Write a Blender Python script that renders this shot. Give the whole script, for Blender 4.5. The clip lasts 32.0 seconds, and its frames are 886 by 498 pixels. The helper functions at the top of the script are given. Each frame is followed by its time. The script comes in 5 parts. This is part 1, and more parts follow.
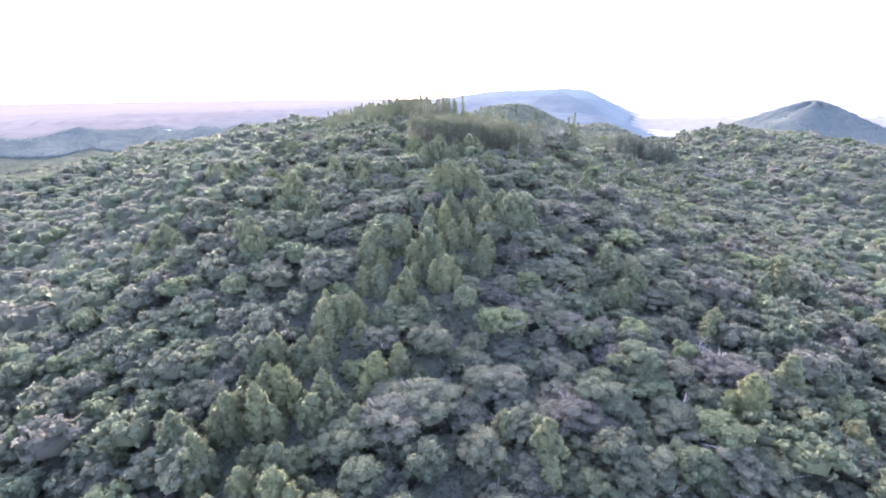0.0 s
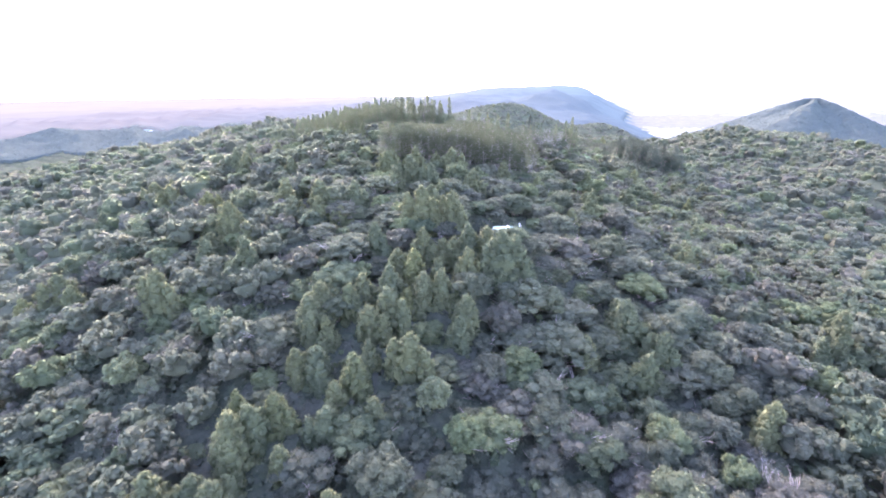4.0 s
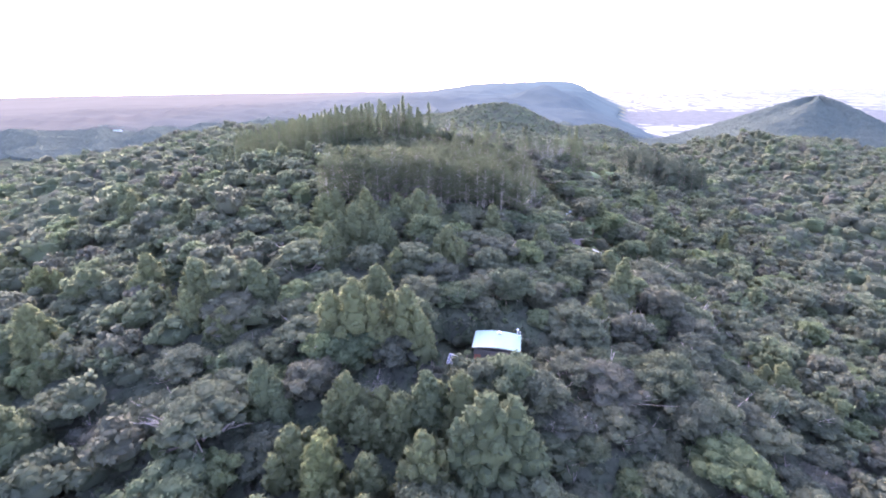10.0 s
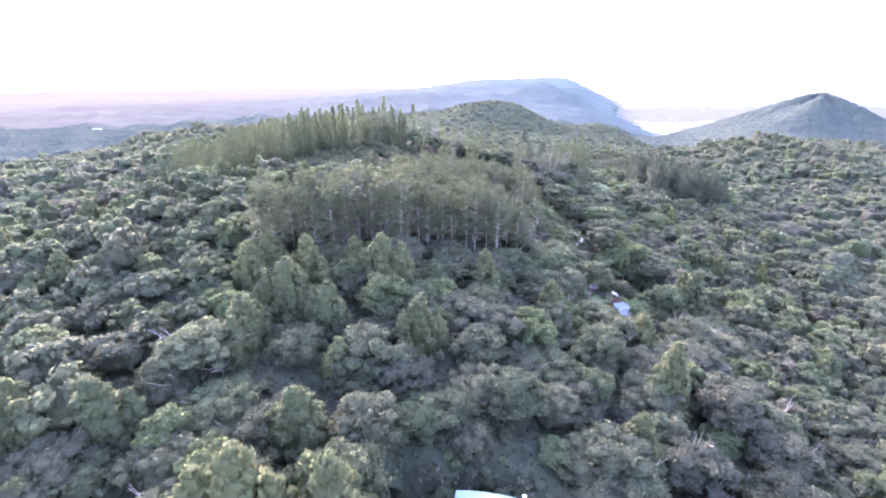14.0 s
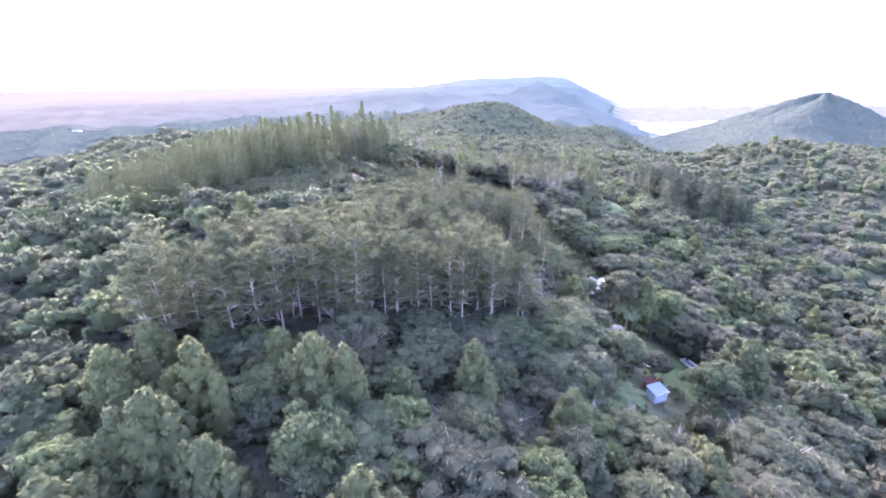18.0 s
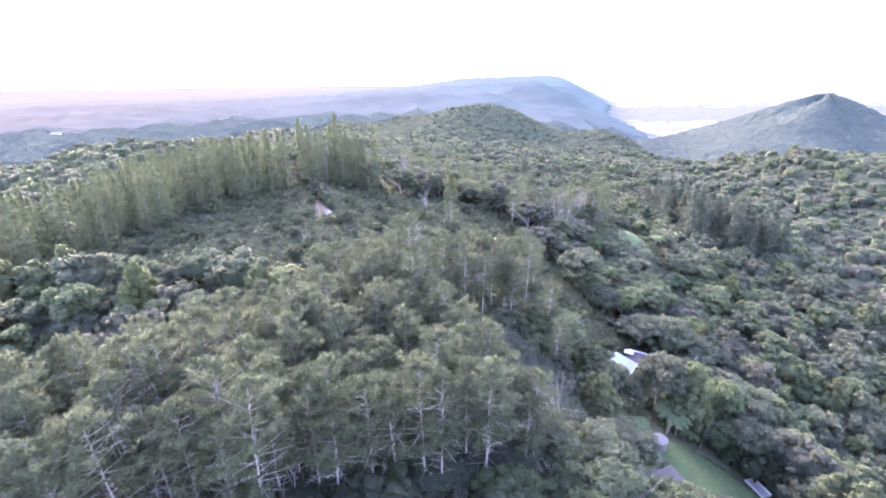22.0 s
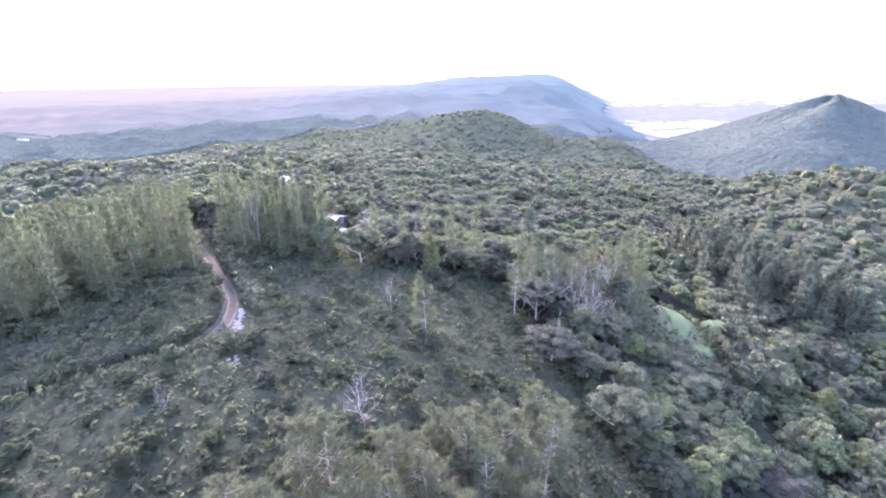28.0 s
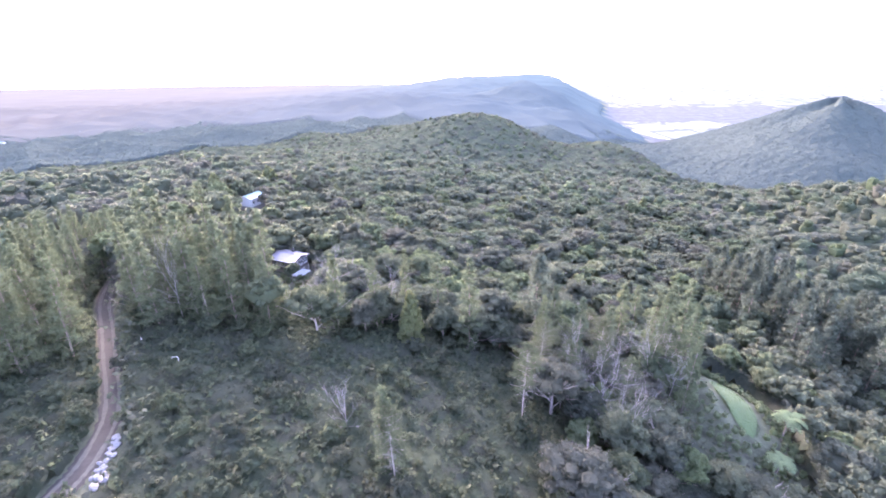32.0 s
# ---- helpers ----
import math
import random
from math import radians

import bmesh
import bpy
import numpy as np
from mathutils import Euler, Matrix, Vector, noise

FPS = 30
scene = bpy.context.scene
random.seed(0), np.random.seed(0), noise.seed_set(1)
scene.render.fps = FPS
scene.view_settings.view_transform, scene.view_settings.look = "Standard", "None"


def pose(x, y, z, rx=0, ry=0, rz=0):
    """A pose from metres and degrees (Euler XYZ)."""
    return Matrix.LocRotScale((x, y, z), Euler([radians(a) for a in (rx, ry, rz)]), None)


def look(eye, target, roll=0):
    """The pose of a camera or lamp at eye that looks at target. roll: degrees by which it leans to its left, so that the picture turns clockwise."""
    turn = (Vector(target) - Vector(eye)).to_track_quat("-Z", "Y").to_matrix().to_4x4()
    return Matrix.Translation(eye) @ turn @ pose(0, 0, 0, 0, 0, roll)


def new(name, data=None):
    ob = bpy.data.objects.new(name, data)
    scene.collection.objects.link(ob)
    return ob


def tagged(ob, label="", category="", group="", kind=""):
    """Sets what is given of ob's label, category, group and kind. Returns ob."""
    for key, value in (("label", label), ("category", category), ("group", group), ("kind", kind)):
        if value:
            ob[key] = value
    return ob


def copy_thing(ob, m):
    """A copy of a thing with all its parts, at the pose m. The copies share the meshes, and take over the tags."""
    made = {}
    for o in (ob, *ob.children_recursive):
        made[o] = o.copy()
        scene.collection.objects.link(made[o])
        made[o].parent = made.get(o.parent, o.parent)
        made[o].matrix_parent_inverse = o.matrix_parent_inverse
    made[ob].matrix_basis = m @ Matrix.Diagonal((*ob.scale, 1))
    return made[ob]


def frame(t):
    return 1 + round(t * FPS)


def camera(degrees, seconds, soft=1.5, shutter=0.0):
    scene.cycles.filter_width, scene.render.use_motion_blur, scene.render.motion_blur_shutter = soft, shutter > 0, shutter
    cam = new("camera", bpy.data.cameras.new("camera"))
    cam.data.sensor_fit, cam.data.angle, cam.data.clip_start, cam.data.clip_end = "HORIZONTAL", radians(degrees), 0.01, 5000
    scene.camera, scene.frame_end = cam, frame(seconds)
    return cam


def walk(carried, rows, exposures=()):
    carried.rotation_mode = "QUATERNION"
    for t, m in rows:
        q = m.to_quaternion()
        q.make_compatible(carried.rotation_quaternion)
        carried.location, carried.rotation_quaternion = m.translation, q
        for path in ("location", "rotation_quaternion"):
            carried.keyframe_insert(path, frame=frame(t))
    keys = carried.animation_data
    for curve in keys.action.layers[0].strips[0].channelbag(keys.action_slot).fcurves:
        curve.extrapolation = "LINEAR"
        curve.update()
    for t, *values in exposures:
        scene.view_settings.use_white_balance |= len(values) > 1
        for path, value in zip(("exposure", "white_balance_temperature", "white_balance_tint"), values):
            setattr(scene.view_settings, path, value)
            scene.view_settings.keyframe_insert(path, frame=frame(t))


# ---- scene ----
cam = camera(89.9, 32.0, 1.8, 0.45)
PATH = [
    (0, (0.439, -2.891, 64.304), (0.447, -1.026, 63.582), -0.2),
    (0.5, (1.039, -0.288, 64.36), (1.052, 1.576, 63.635), -0.3),
    (1, (1.621, 2.568, 64.393), (1.636, 4.431, 63.666), -0.2),
    (1.5, (2.172, 5.753, 64.417), (2.19, 7.616, 63.688), -0.3),
    (2, (2.782, 9.253, 64.503), (2.802, 11.116, 63.774), -0.3),
    (2.5, (3.438, 12.918, 64.685), (3.46, 14.781, 63.957), -0.3),
    (4.5, (6.19, 27.844, 66.698), (6.226, 29.703, 65.962), -0.3),
    (5, (6.844, 31.597, 67.004), (6.882, 33.457, 66.269), -0.3),
    (5.5, (7.558, 35.403, 67.297), (7.597, 37.262, 66.56), -0.3),
    (6, (8.245, 39.196, 67.587), (8.286, 41.055, 66.85), -0.4),
    (6.5, (8.859, 42.959, 67.798), (8.903, 44.817, 67.059), -0.3),
    (7, (9.438, 46.744, 67.899), (9.487, 48.6, 67.156), -0.1),
    (7.5, (10.011, 50.464, 67.959), (10.062, 52.32, 67.215), -0.2),
    (8, (10.515, 54.134, 67.988), (10.569, 55.989, 67.241), -0.2),
    (8.5, (11.064, 57.768, 68.061), (11.121, 59.622, 67.313), -0.2),
    (9, (11.571, 61.415, 68.192), (11.632, 63.268, 67.442), -0.3),
    (9.5, (12.118, 65.101, 68.385), (12.181, 66.953, 67.633), -0.3),
    (10, (12.679, 68.816, 68.605), (12.744, 70.668, 67.852), -0.3),
    (10.5, (13.225, 72.47, 68.805), (13.294, 74.321, 68.05), -0.3),
    (11, (13.765, 76.031, 68.941), (13.837, 77.88, 68.184), -0.3),
    (11.5, (14.355, 79.641, 68.956), (14.43, 81.49, 68.197), -0.3),
    (12, (14.879, 83.21, 68.903), (14.956, 85.058, 68.142), -0.3),
    (12.5, (15.382, 86.62, 68.861), (15.461, 88.467, 68.097), -0.3),
    (13, (15.974, 90.199, 68.814), (16.055, 92.046, 68.051), -0.3),
    (13.5, (16.516, 93.604, 68.776), (16.599, 95.449, 68.01), -0.3),
    (14, (17.106, 96.872, 68.747), (17.191, 98.717, 67.979), -0.2),
    (14.5, (17.692, 100.092, 68.744), (17.779, 101.937, 67.976), -0.2),
    (16.5, (19.797, 112.899, 68.882), (19.892, 114.743, 68.111), -0.3),
    (17, (20.342, 116.058, 69.004), (20.44, 117.901, 68.234), -0.3),
    (17.5, (20.869, 119.234, 69.183), (20.97, 121.077, 68.413), -0.3),
    (18, (21.344, 122.429, 69.331), (21.447, 124.271, 68.559), -0.2),
    (18.5, (21.817, 125.685, 69.407), (21.922, 127.527, 68.635), -0.2),
    (19, (22.26, 128.897, 69.459), (22.367, 130.739, 68.686), -0.2),
    (19.5, (22.735, 132.105, 69.563), (22.844, 133.947, 68.79), -0.2),
    (20, (23.16, 135.378, 69.707), (23.272, 137.219, 68.934), -0.2),
    (20.5, (23.647, 138.792, 69.873), (23.761, 140.633, 69.099), -0.2),
    (21, (24.335, 142.211, 70.196), (24.453, 144.051, 69.421), -0.3),
    (21.5, (25.025, 145.511, 70.686), (25.143, 147.35, 69.91), -0.4),
    (22, (25.547, 148.671, 71.192), (25.668, 150.509, 70.415), -0.2),
    (22.5, (26.024, 152.043, 71.672), (26.147, 153.882, 70.894), -0.3),
    (23, (26.59, 155.558, 72.118), (26.716, 157.395, 71.338), -0.3),
    (23.5, (27.229, 159.024, 72.58), (27.356, 160.862, 71.802), -0.3),
    (24, (27.82, 162.443, 73.03), (27.949, 164.28, 72.251), -0.2),
    (24.5, (28.481, 165.934, 73.499), (28.612, 167.771, 72.719), -0.2),
    (25, (29.209, 169.443, 73.955), (29.342, 171.28, 73.175), -0.2),
    (25.5, (29.877, 172.734, 74.233), (30.013, 174.571, 73.456), -0.1),
    (27.5, (31.918, 185.483, 75.301), (32.059, 187.317, 74.517), -0.2),
    (28, (32.403, 188.641, 75.364), (32.546, 190.475, 74.579), -0.3),
    (28.5, (32.949, 191.856, 75.377), (33.094, 193.69, 74.592), -0.3),
    (29, (33.476, 195.07, 75.429), (33.622, 196.904, 74.645), -0.3),
    (29.5, (34.012, 198.281, 75.521), (34.161, 200.115, 74.737), -0.3),
    (30, (34.543, 201.484, 75.59), (34.694, 203.317, 74.804), -0.3),
    (30.5, (35.064, 204.685, 75.63), (35.217, 206.519, 74.845), -0.3),
    (31, (35.626, 207.908, 75.612), (35.781, 209.741, 74.826), -0.3),
    (31.5, (36.152, 211.174, 75.581), (36.309, 213.006, 74.794), -0.3),
    (32, (36.671, 214.479, 75.55), (36.83, 216.312, 74.765), -0.2),
]
EXPOSURES = [(t, e + 0.06, 6660, 45) for t, e in ((0.0, 4.25), (6.0, 4.35), (8.0, 4.3), (9.0, 4.1), (11.0, 3.8), (13.0, 3.85), (14.0, 4.3), (16.5, 4.3), (25.0, 4.25), (32.0, 4.15))]
walk(cam, [(t, look(eye, target, roll)) for t, eye, target, roll in PATH], EXPOSURES)

# ---- world, sun, exposure ----
SUN_AZ, SUN_EL = -18.0, 24.0
world = bpy.data.worlds.new("world")
scene.world = world
world.use_nodes = True
wn = world.node_tree
sky = wn.nodes.new("ShaderNodeTexSky")
sky.sky_type, sky.sun_disc = "NISHITA", False
sky.sun_elevation, sky.sun_rotation = radians(SUN_EL), radians(SUN_AZ)
sky.air_density, sky.dust_density, sky.ozone_density = 1.0, 1.6, 1.2
wn.links.new(sky.outputs[0], wn.nodes["Background"].inputs[0])
wn.nodes["Background"].inputs[1].default_value = 0.15
sun = new("sun", bpy.data.lights.new("sun", "SUN"))
sun.data.energy, sun.data.angle, sun.data.color = 0.78, radians(13), (1.0, 0.965, 0.92)
_az, _el = radians(SUN_AZ), radians(SUN_EL)
sun.matrix_world = look((0, 0, 0), (-math.sin(_az) * math.cos(_el), -math.cos(_az) * math.cos(_el), -math.sin(_el)))


# ---- materials ----
def nodes_of(name):
    m = bpy.data.materials.new(name)
    m.use_nodes = True
    nt = m.node_tree
    return m, nt, nt.nodes["Principled BSDF"], nt.nodes["Material Output"]


def ramp_node(nt, stops):
    r = nt.nodes.new("ShaderNodeValToRGB")
    el = r.color_ramp.elements
    while len(el) < len(stops):
        el.new(0.5)
    for e, (p, c) in zip(el, stops):
        e.position, e.color = p, (*c, 1)
    return r


def noise_node(nt, scale, detail=3, rough=0.6, coord="Object"):
    tc = nt.nodes.new("ShaderNodeTexCoord")
    n = nt.nodes.new("ShaderNodeTexNoise")
    n.inputs["Scale"].default_value, n.inputs["Detail"].default_value, n.inputs["Roughness"].default_value = scale, detail, rough
    nt.links.new(tc.outputs[coord], n.inputs["Vector"])
    return n


def math_node(nt, op, a, b=0.0):
    m = nt.nodes.new("ShaderNodeMath")
    m.operation = op
    for i, v in enumerate((a, b)):
        if isinstance(v, (int, float)):
            m.inputs[i].default_value = v
        else:
            nt.links.new(v, m.inputs[i])
    return m.outputs[0]


def mix_rgb(nt, fac, a, b, mode="MIX"):
    m = nt.nodes.new("ShaderNodeMix")
    m.data_type, m.blend_type = "RGBA", mode
    for i, v in ((0, fac), (6, a), (7, b)):
        if isinstance(v, (int, float)):
            m.inputs[i].default_value = v
        elif isinstance(v, tuple):
            m.inputs[i].default_value = (*v, 1)
        else:
            nt.links.new(v, m.inputs[i])
    return m.outputs[2]


def foliage(name, stops, fine=2.5, contrast=0.34, through_light=0.56, gloss=0.05):
    """Leaves: the tint of each tree from its own random number, leaf-scale variation, some light passing through."""
    m, nt, bsdf, out = nodes_of(name)
    at = nt.nodes.new("ShaderNodeAttribute")
    at.attribute_name = "tint"
    info = nt.nodes.new("ShaderNodeObjectInfo")
    tint = math_node(nt, "FRACT", math_node(nt, "ADD", at.outputs["Fac"], info.outputs["Random"]))
    base = ramp_node(nt, stops)
    nt.links.new(tint, base.inputs[0])
    geo = nt.nodes.new("ShaderNodeNewGeometry")
    n = noise_node(nt, fine, 4, 0.7)
    vary = math_node(nt, "ADD", math_node(nt, "MULTIPLY", n.outputs["Fac"], contrast * 1.6),
                     math_node(nt, "MULTIPLY", geo.outputs["Random Per Island"], contrast * 0.7))
    vary = math_node(nt, "ADD", vary, 1.0 - contrast * 1.1)
    fuzz = noise_node(nt, fine * 1.6, 5, 0.75)
    bp = nt.nodes.new("ShaderNodeBump")
    bp.inputs["Strength"].default_value, bp.inputs["Distance"].default_value = 0.8, 0.45 / fine
    nt.links.new(fuzz.outputs["Fac"], bp.inputs["Height"])
    nt.links.new(bp.outputs[0], bsdf.inputs["Normal"])
    col = nt.nodes.new("ShaderNodeVectorMath")
    col.operation = "SCALE"
    nt.links.new(base.outputs[0], col.inputs[0])
    nt.links.new(vary, col.inputs["Scale"])
    nt.links.new(col.outputs[0], bsdf.inputs["Base Color"])
    bsdf.inputs["Roughness"].default_value = 0.6 if gloss > 0.05 else 1.0
    bsdf.inputs["Specular IOR Level"].default_value = gloss
    tr = nt.nodes.new("ShaderNodeBsdfTranslucent")
    nt.links.new(col.outputs[0], tr.inputs[0])
    mx = nt.nodes.new("ShaderNodeMixShader")
    mx.inputs[0].default_value = through_light
    nt.links.new(bsdf.outputs[0], mx.inputs[1])
    nt.links.new(tr.outputs[0], mx.inputs[2])
    nt.links.new(mx.outputs[0], out.inputs[0])
    return m


def plain(name, a, b, scale=4.0, rough=0.7, metal=0.0, bump=0.0, bscale=30.0):
    m, nt, bsdf, out = nodes_of(name)
    n = noise_node(nt, scale, 5, 0.65)
    r = ramp_node(nt, [(0.3, a), (0.7, b)])
    nt.links.new(n.outputs["Fac"], r.inputs[0])
    nt.links.new(r.outputs[0], bsdf.inputs["Base Color"])
    bsdf.inputs["Roughness"].default_value, bsdf.inputs["Metallic"].default_value = rough, metal
    if bump:
        n2 = noise_node(nt, bscale, 4, 0.6)
        bp = nt.nodes.new("ShaderNodeBump")
        bp.inputs["Strength"].default_value, bp.inputs["Distance"].default_value = bump, 0.05
        nt.links.new(n2.outputs["Fac"], bp.inputs["Height"])
        nt.links.new(bp.outputs[0], bsdf.inputs["Normal"])
    return m


LEAF = foliage("leaf_broad", [(0.0, (0.079, 0.100, 0.071)), (0.14, (0.097, 0.119, 0.082)), (0.29, (0.088, 0.103, 0.079)), (0.43, (0.075, 0.106, 0.066)), (0.57, (0.108, 0.129, 0.087)), (0.71, (0.084, 0.092, 0.077)), (0.86, (0.091, 0.124, 0.069)), (1.0, (0.084, 0.103, 0.073))])
LEAF_DARK = foliage("leaf_dark", [(0.0, (0.067, 0.084, 0.065)), (0.33, (0.081, 0.095, 0.074)), (0.67, (0.070, 0.095, 0.062)), (1.0, (0.084, 0.092, 0.079))])
LEAF_FAR = foliage("leaf_far", [(0.0, (0.055, 0.070, 0.051)), (0.25, (0.074, 0.090, 0.065)), (0.5, (0.066, 0.075, 0.061)), (0.75, (0.084, 0.103, 0.071)), (1.0, (0.067, 0.088, 0.058))], 1.2, 0.5, 0.4, 0.0)
# Blue-grey haze of distance is painted into these leaf base colours.
LEAF_DISTANT_HAZE = foliage("leaf_distant_haze", [(0.0, (0.063, 0.086, 0.079)), (0.5, (0.071, 0.095, 0.086)), (1.0, (0.077, 0.103, 0.091))], 0.5, 0.4, 0.3, 0.0)
LEAF_YELLOW = foliage("leaf_podocarp", [(0.0, (0.100, 0.124, 0.073)), (0.33, (0.118, 0.140, 0.077)), (0.67, (0.091, 0.119, 0.074)), (1.0, (0.125, 0.148, 0.073))])
LEAF_PINE = foliage("leaf_pine", [(0.0, (0.077, 0.100, 0.063)), (0.5, (0.094, 0.115, 0.070)), (1.0, (0.081, 0.104, 0.066))], 2.5, 0.3, 0.45)
LEAF_DARKPINE = foliage("leaf_dark_pine", [(0.0, (0.069, 0.091, 0.070)), (1.0, (0.087, 0.110, 0.081))], 2.5, 0.3, 0.45)
LEAF_PLANT = foliage("leaf_plantation", [(0.0, (0.091, 0.120, 0.073)), (0.5, (0.106, 0.133, 0.078)), (1.0, (0.088, 0.117, 0.075))], 2.5, 0.3, 0.45)
LEAF_FERN = foliage("leaf_fern", [(0.0, (0.112, 0.165, 0.095)), (1.0, (0.132, 0.185, 0.102))])
LEAF_SCRUB = foliage("leaf_scrub", [(0.0, (0.058, 0.077, 0.051)), (0.3, (0.080, 0.100, 0.066)), (0.5, (0.070, 0.081, 0.061)), (0.75, (0.092, 0.114, 0.070)), (1.0, (0.068, 0.090, 0.055))], fine=4.0, gloss=0.0)
LEAF_LIGHT = foliage("leaf_light", [(0.0, (0.101, 0.139, 0.077)), (0.5, (0.121, 0.158, 0.088)), (1.0, (0.132, 0.161, 0.100))])
BARK = plain("bark", (0.10, 0.085, 0.07), (0.2, 0.175, 0.15), 6, 0.9, 0, 0.6, 12)
BARK_PINE = plain("bark_pine", (0.145, 0.137, 0.132), (0.265, 0.249, 0.24), 5, 0.9, 0, 0.5, 14)
BARK_PALE = plain("bark_pale", (0.15, 0.14, 0.132), (0.27, 0.25, 0.24), 5, 0.85, 0, 0.5, 14)


# ---- terrain ----
LATTICE = np.array([
    [-19, -11, -3, 3, 1, -6, -14, -22, -29, -36], [-12, -5, 5, 14, 9, 1, -8, -15, -20, -25], [-5, 4, 18, 34, 27, 7, -3, -7, -11, -16],
    [-1, 11, 29, 39, 26, 0, 1, 1, -1, -7], [2, 12, 31, 46, 36, 6, 2, 6, 7, 1], [6, 13, 28, 39, 28, 14, 6, 10, 14, -8],
    [8, 17, 28, 31, 15, 5, 1, 11, 25, -4], [7, 17, 24, 24, 14, 5, 2, 4, 15, 2], [5, 12, 15, 12, 8, 2, -4, -14, -22, -24]], float)


def bump_at(x, y, cx, cy, sx, sy, h):
    return h * np.exp(-((x - cx) / sx) ** 2 - ((y - cy) / sy) ** 2)


def smooth(v):
    v = np.clip(v, 0, 1)
    return v * v * (3 - 2 * v)


def rolling(x, y):
    """Gentle waves of the land, so that no slope is even."""
    return (np.sin(x / 97 + 1.3 * np.sin(y / 140)) * np.cos(y / 118 + 0.9 * np.sin(x / 210)) * 0.6
            + np.sin(x / 41 + y / 67) * np.sin(y / 53 - x / 88) * 0.4)


def ribs(x, y):
    """Spurs and gullies that run down the slopes."""
    a = np.sin((x * 0.85 + y * 0.4) / 31 + 1.6 * np.sin(y / 117) + 0.9 * np.sin(x / 71))
    b = np.sin((x * 0.5 - y * 0.8) / 47 + 1.2 * np.sin(x / 130 + y / 190))
    return 1.0 - 1.25 * np.abs(a) - 0.75 * np.abs(b)


def far_land(x, y):
    """The land beyond the spur: rolling bush to the horizon, a rounded hill, a knoll, a cone peak, a long massif and the farmed plain."""
    d = np.hypot(x, y - 100)
    up = -20 - 0.05 * np.maximum(d - 400, 0)
    up = np.maximum(up, -70) - 0.022 * np.maximum(d - 1500, 0)
    up = up + (rolling(x / 2.2, y / 2.2) * 7 + rolling(x / 1.1 + 300, y / 1.1) * 4 + ribs(x, y) * 7) * smooth((d - 350) / 400) * (1 - 0.5 * smooth((d - 1400) / 1500))
    up = up + bump_at(x, y, 116, 650, 62, 95, 30) + bump_at(x, y, 50, 590, 140, 150, 24) + bump_at(x, y, -30, 800, 210, 200, 22) + bump_at(x, y, 232, 602, 40, 70, 23)
    up = up + bump_at(x, y, -600, 900, 420, 420, 10) + bump_at(x, y, 60, 1500, 330, 330, 50)
    up = up + bump_at(x, y, 520, 2750, 640, 620, 92) + bump_at(x, y, 930, 3050, 260, 330, 46) + bump_at(x, y, 430, 1680, 120, 170, 58)
    edge = np.maximum(250, 300 + 0.34 * (y - 1000)) + 30 * np.sin(y / 170)
    plain_z = -130 - 0.003 * np.maximum(d - 1500, 0)
    z = up + (plain_z - up) * smooth((x - edge) / 330 + 0.1)
    r = np.hypot(x - 712, y - 880)
    around = np.arctan2(y - 880, x - 712)
    cone = 148 * np.maximum(0, 1 - np.sqrt(r * r + 500) / (352 + 26 * np.sin(around * 2 + 0.4))) ** 1.03
    spur = bump_at(x, y, 560, 700, 90, 80, 26)
    return z + cone + spur + np.minimum(cone, 50) * 0.1 * np.sin(around * 5 + r / 80) + ribs(x * 0.9, y * 0.9) * 3.5 * smooth(cone / 30) * smooth((130 - cone) / 40)


def remote(x, y, start=1120.0):
    """Land so far off that it stands as the backdrop; the cone peak is nearer and stays out."""
    return (np.hypot(x, y) > start) & (np.hypot(x - 712, y - 880) > 375 - (1120 - start))


def ground_z(x, y):
    """Height of the ground, for numbers or arrays."""
    x, y = np.asarray(x, float), np.asarray(y, float)
    fx, fy = np.clip((x + 200) / 60, 0, 8.999), np.clip(y / 60, 0, 7.999)
    i, j = fx.astype(int), fy.astype(int)
    u, v = fx - i, fy - j

    def basis(s):
        return (1 - s) ** 3 / 6, (3 * s**3 - 6 * s * s + 4) / 6, (-3 * s**3 + 3 * s * s + 3 * s + 1) / 6, s**3 / 6
    z = 0
    for a, bx in enumerate(basis(u)):
        for b, by in enumerate(basis(v)):
            z = z + bx * by * LATTICE[np.clip(j + b - 1, 0, 8), np.clip(i + a - 1, 0, 9)]
    z = z + bump_at(x, y, 35, 87, 16, 16, -4) + bump_at(x, y, 88, 267, 14, 16, 9.0) + bump_at(x, y, 56, 313, 18, 18, -3) + bump_at(x, y, 22, 119, 9, 7, 1.2)
    z = z + rolling(x * 4, y * 4) * 0.5
    z = z + (ribs(x * 1.3, y * 1.3) + 0.2) * 5.5 * smooth((np.abs(x - 4 - 0.165 * y) - 85) / 60)
    out = np.maximum(np.maximum(-200 - x, x - 340), np.maximum(-y, y - 480))
    w = smooth(out / 170 + 0.1)
    return z * (1 - w) + far_land(x, y) * w


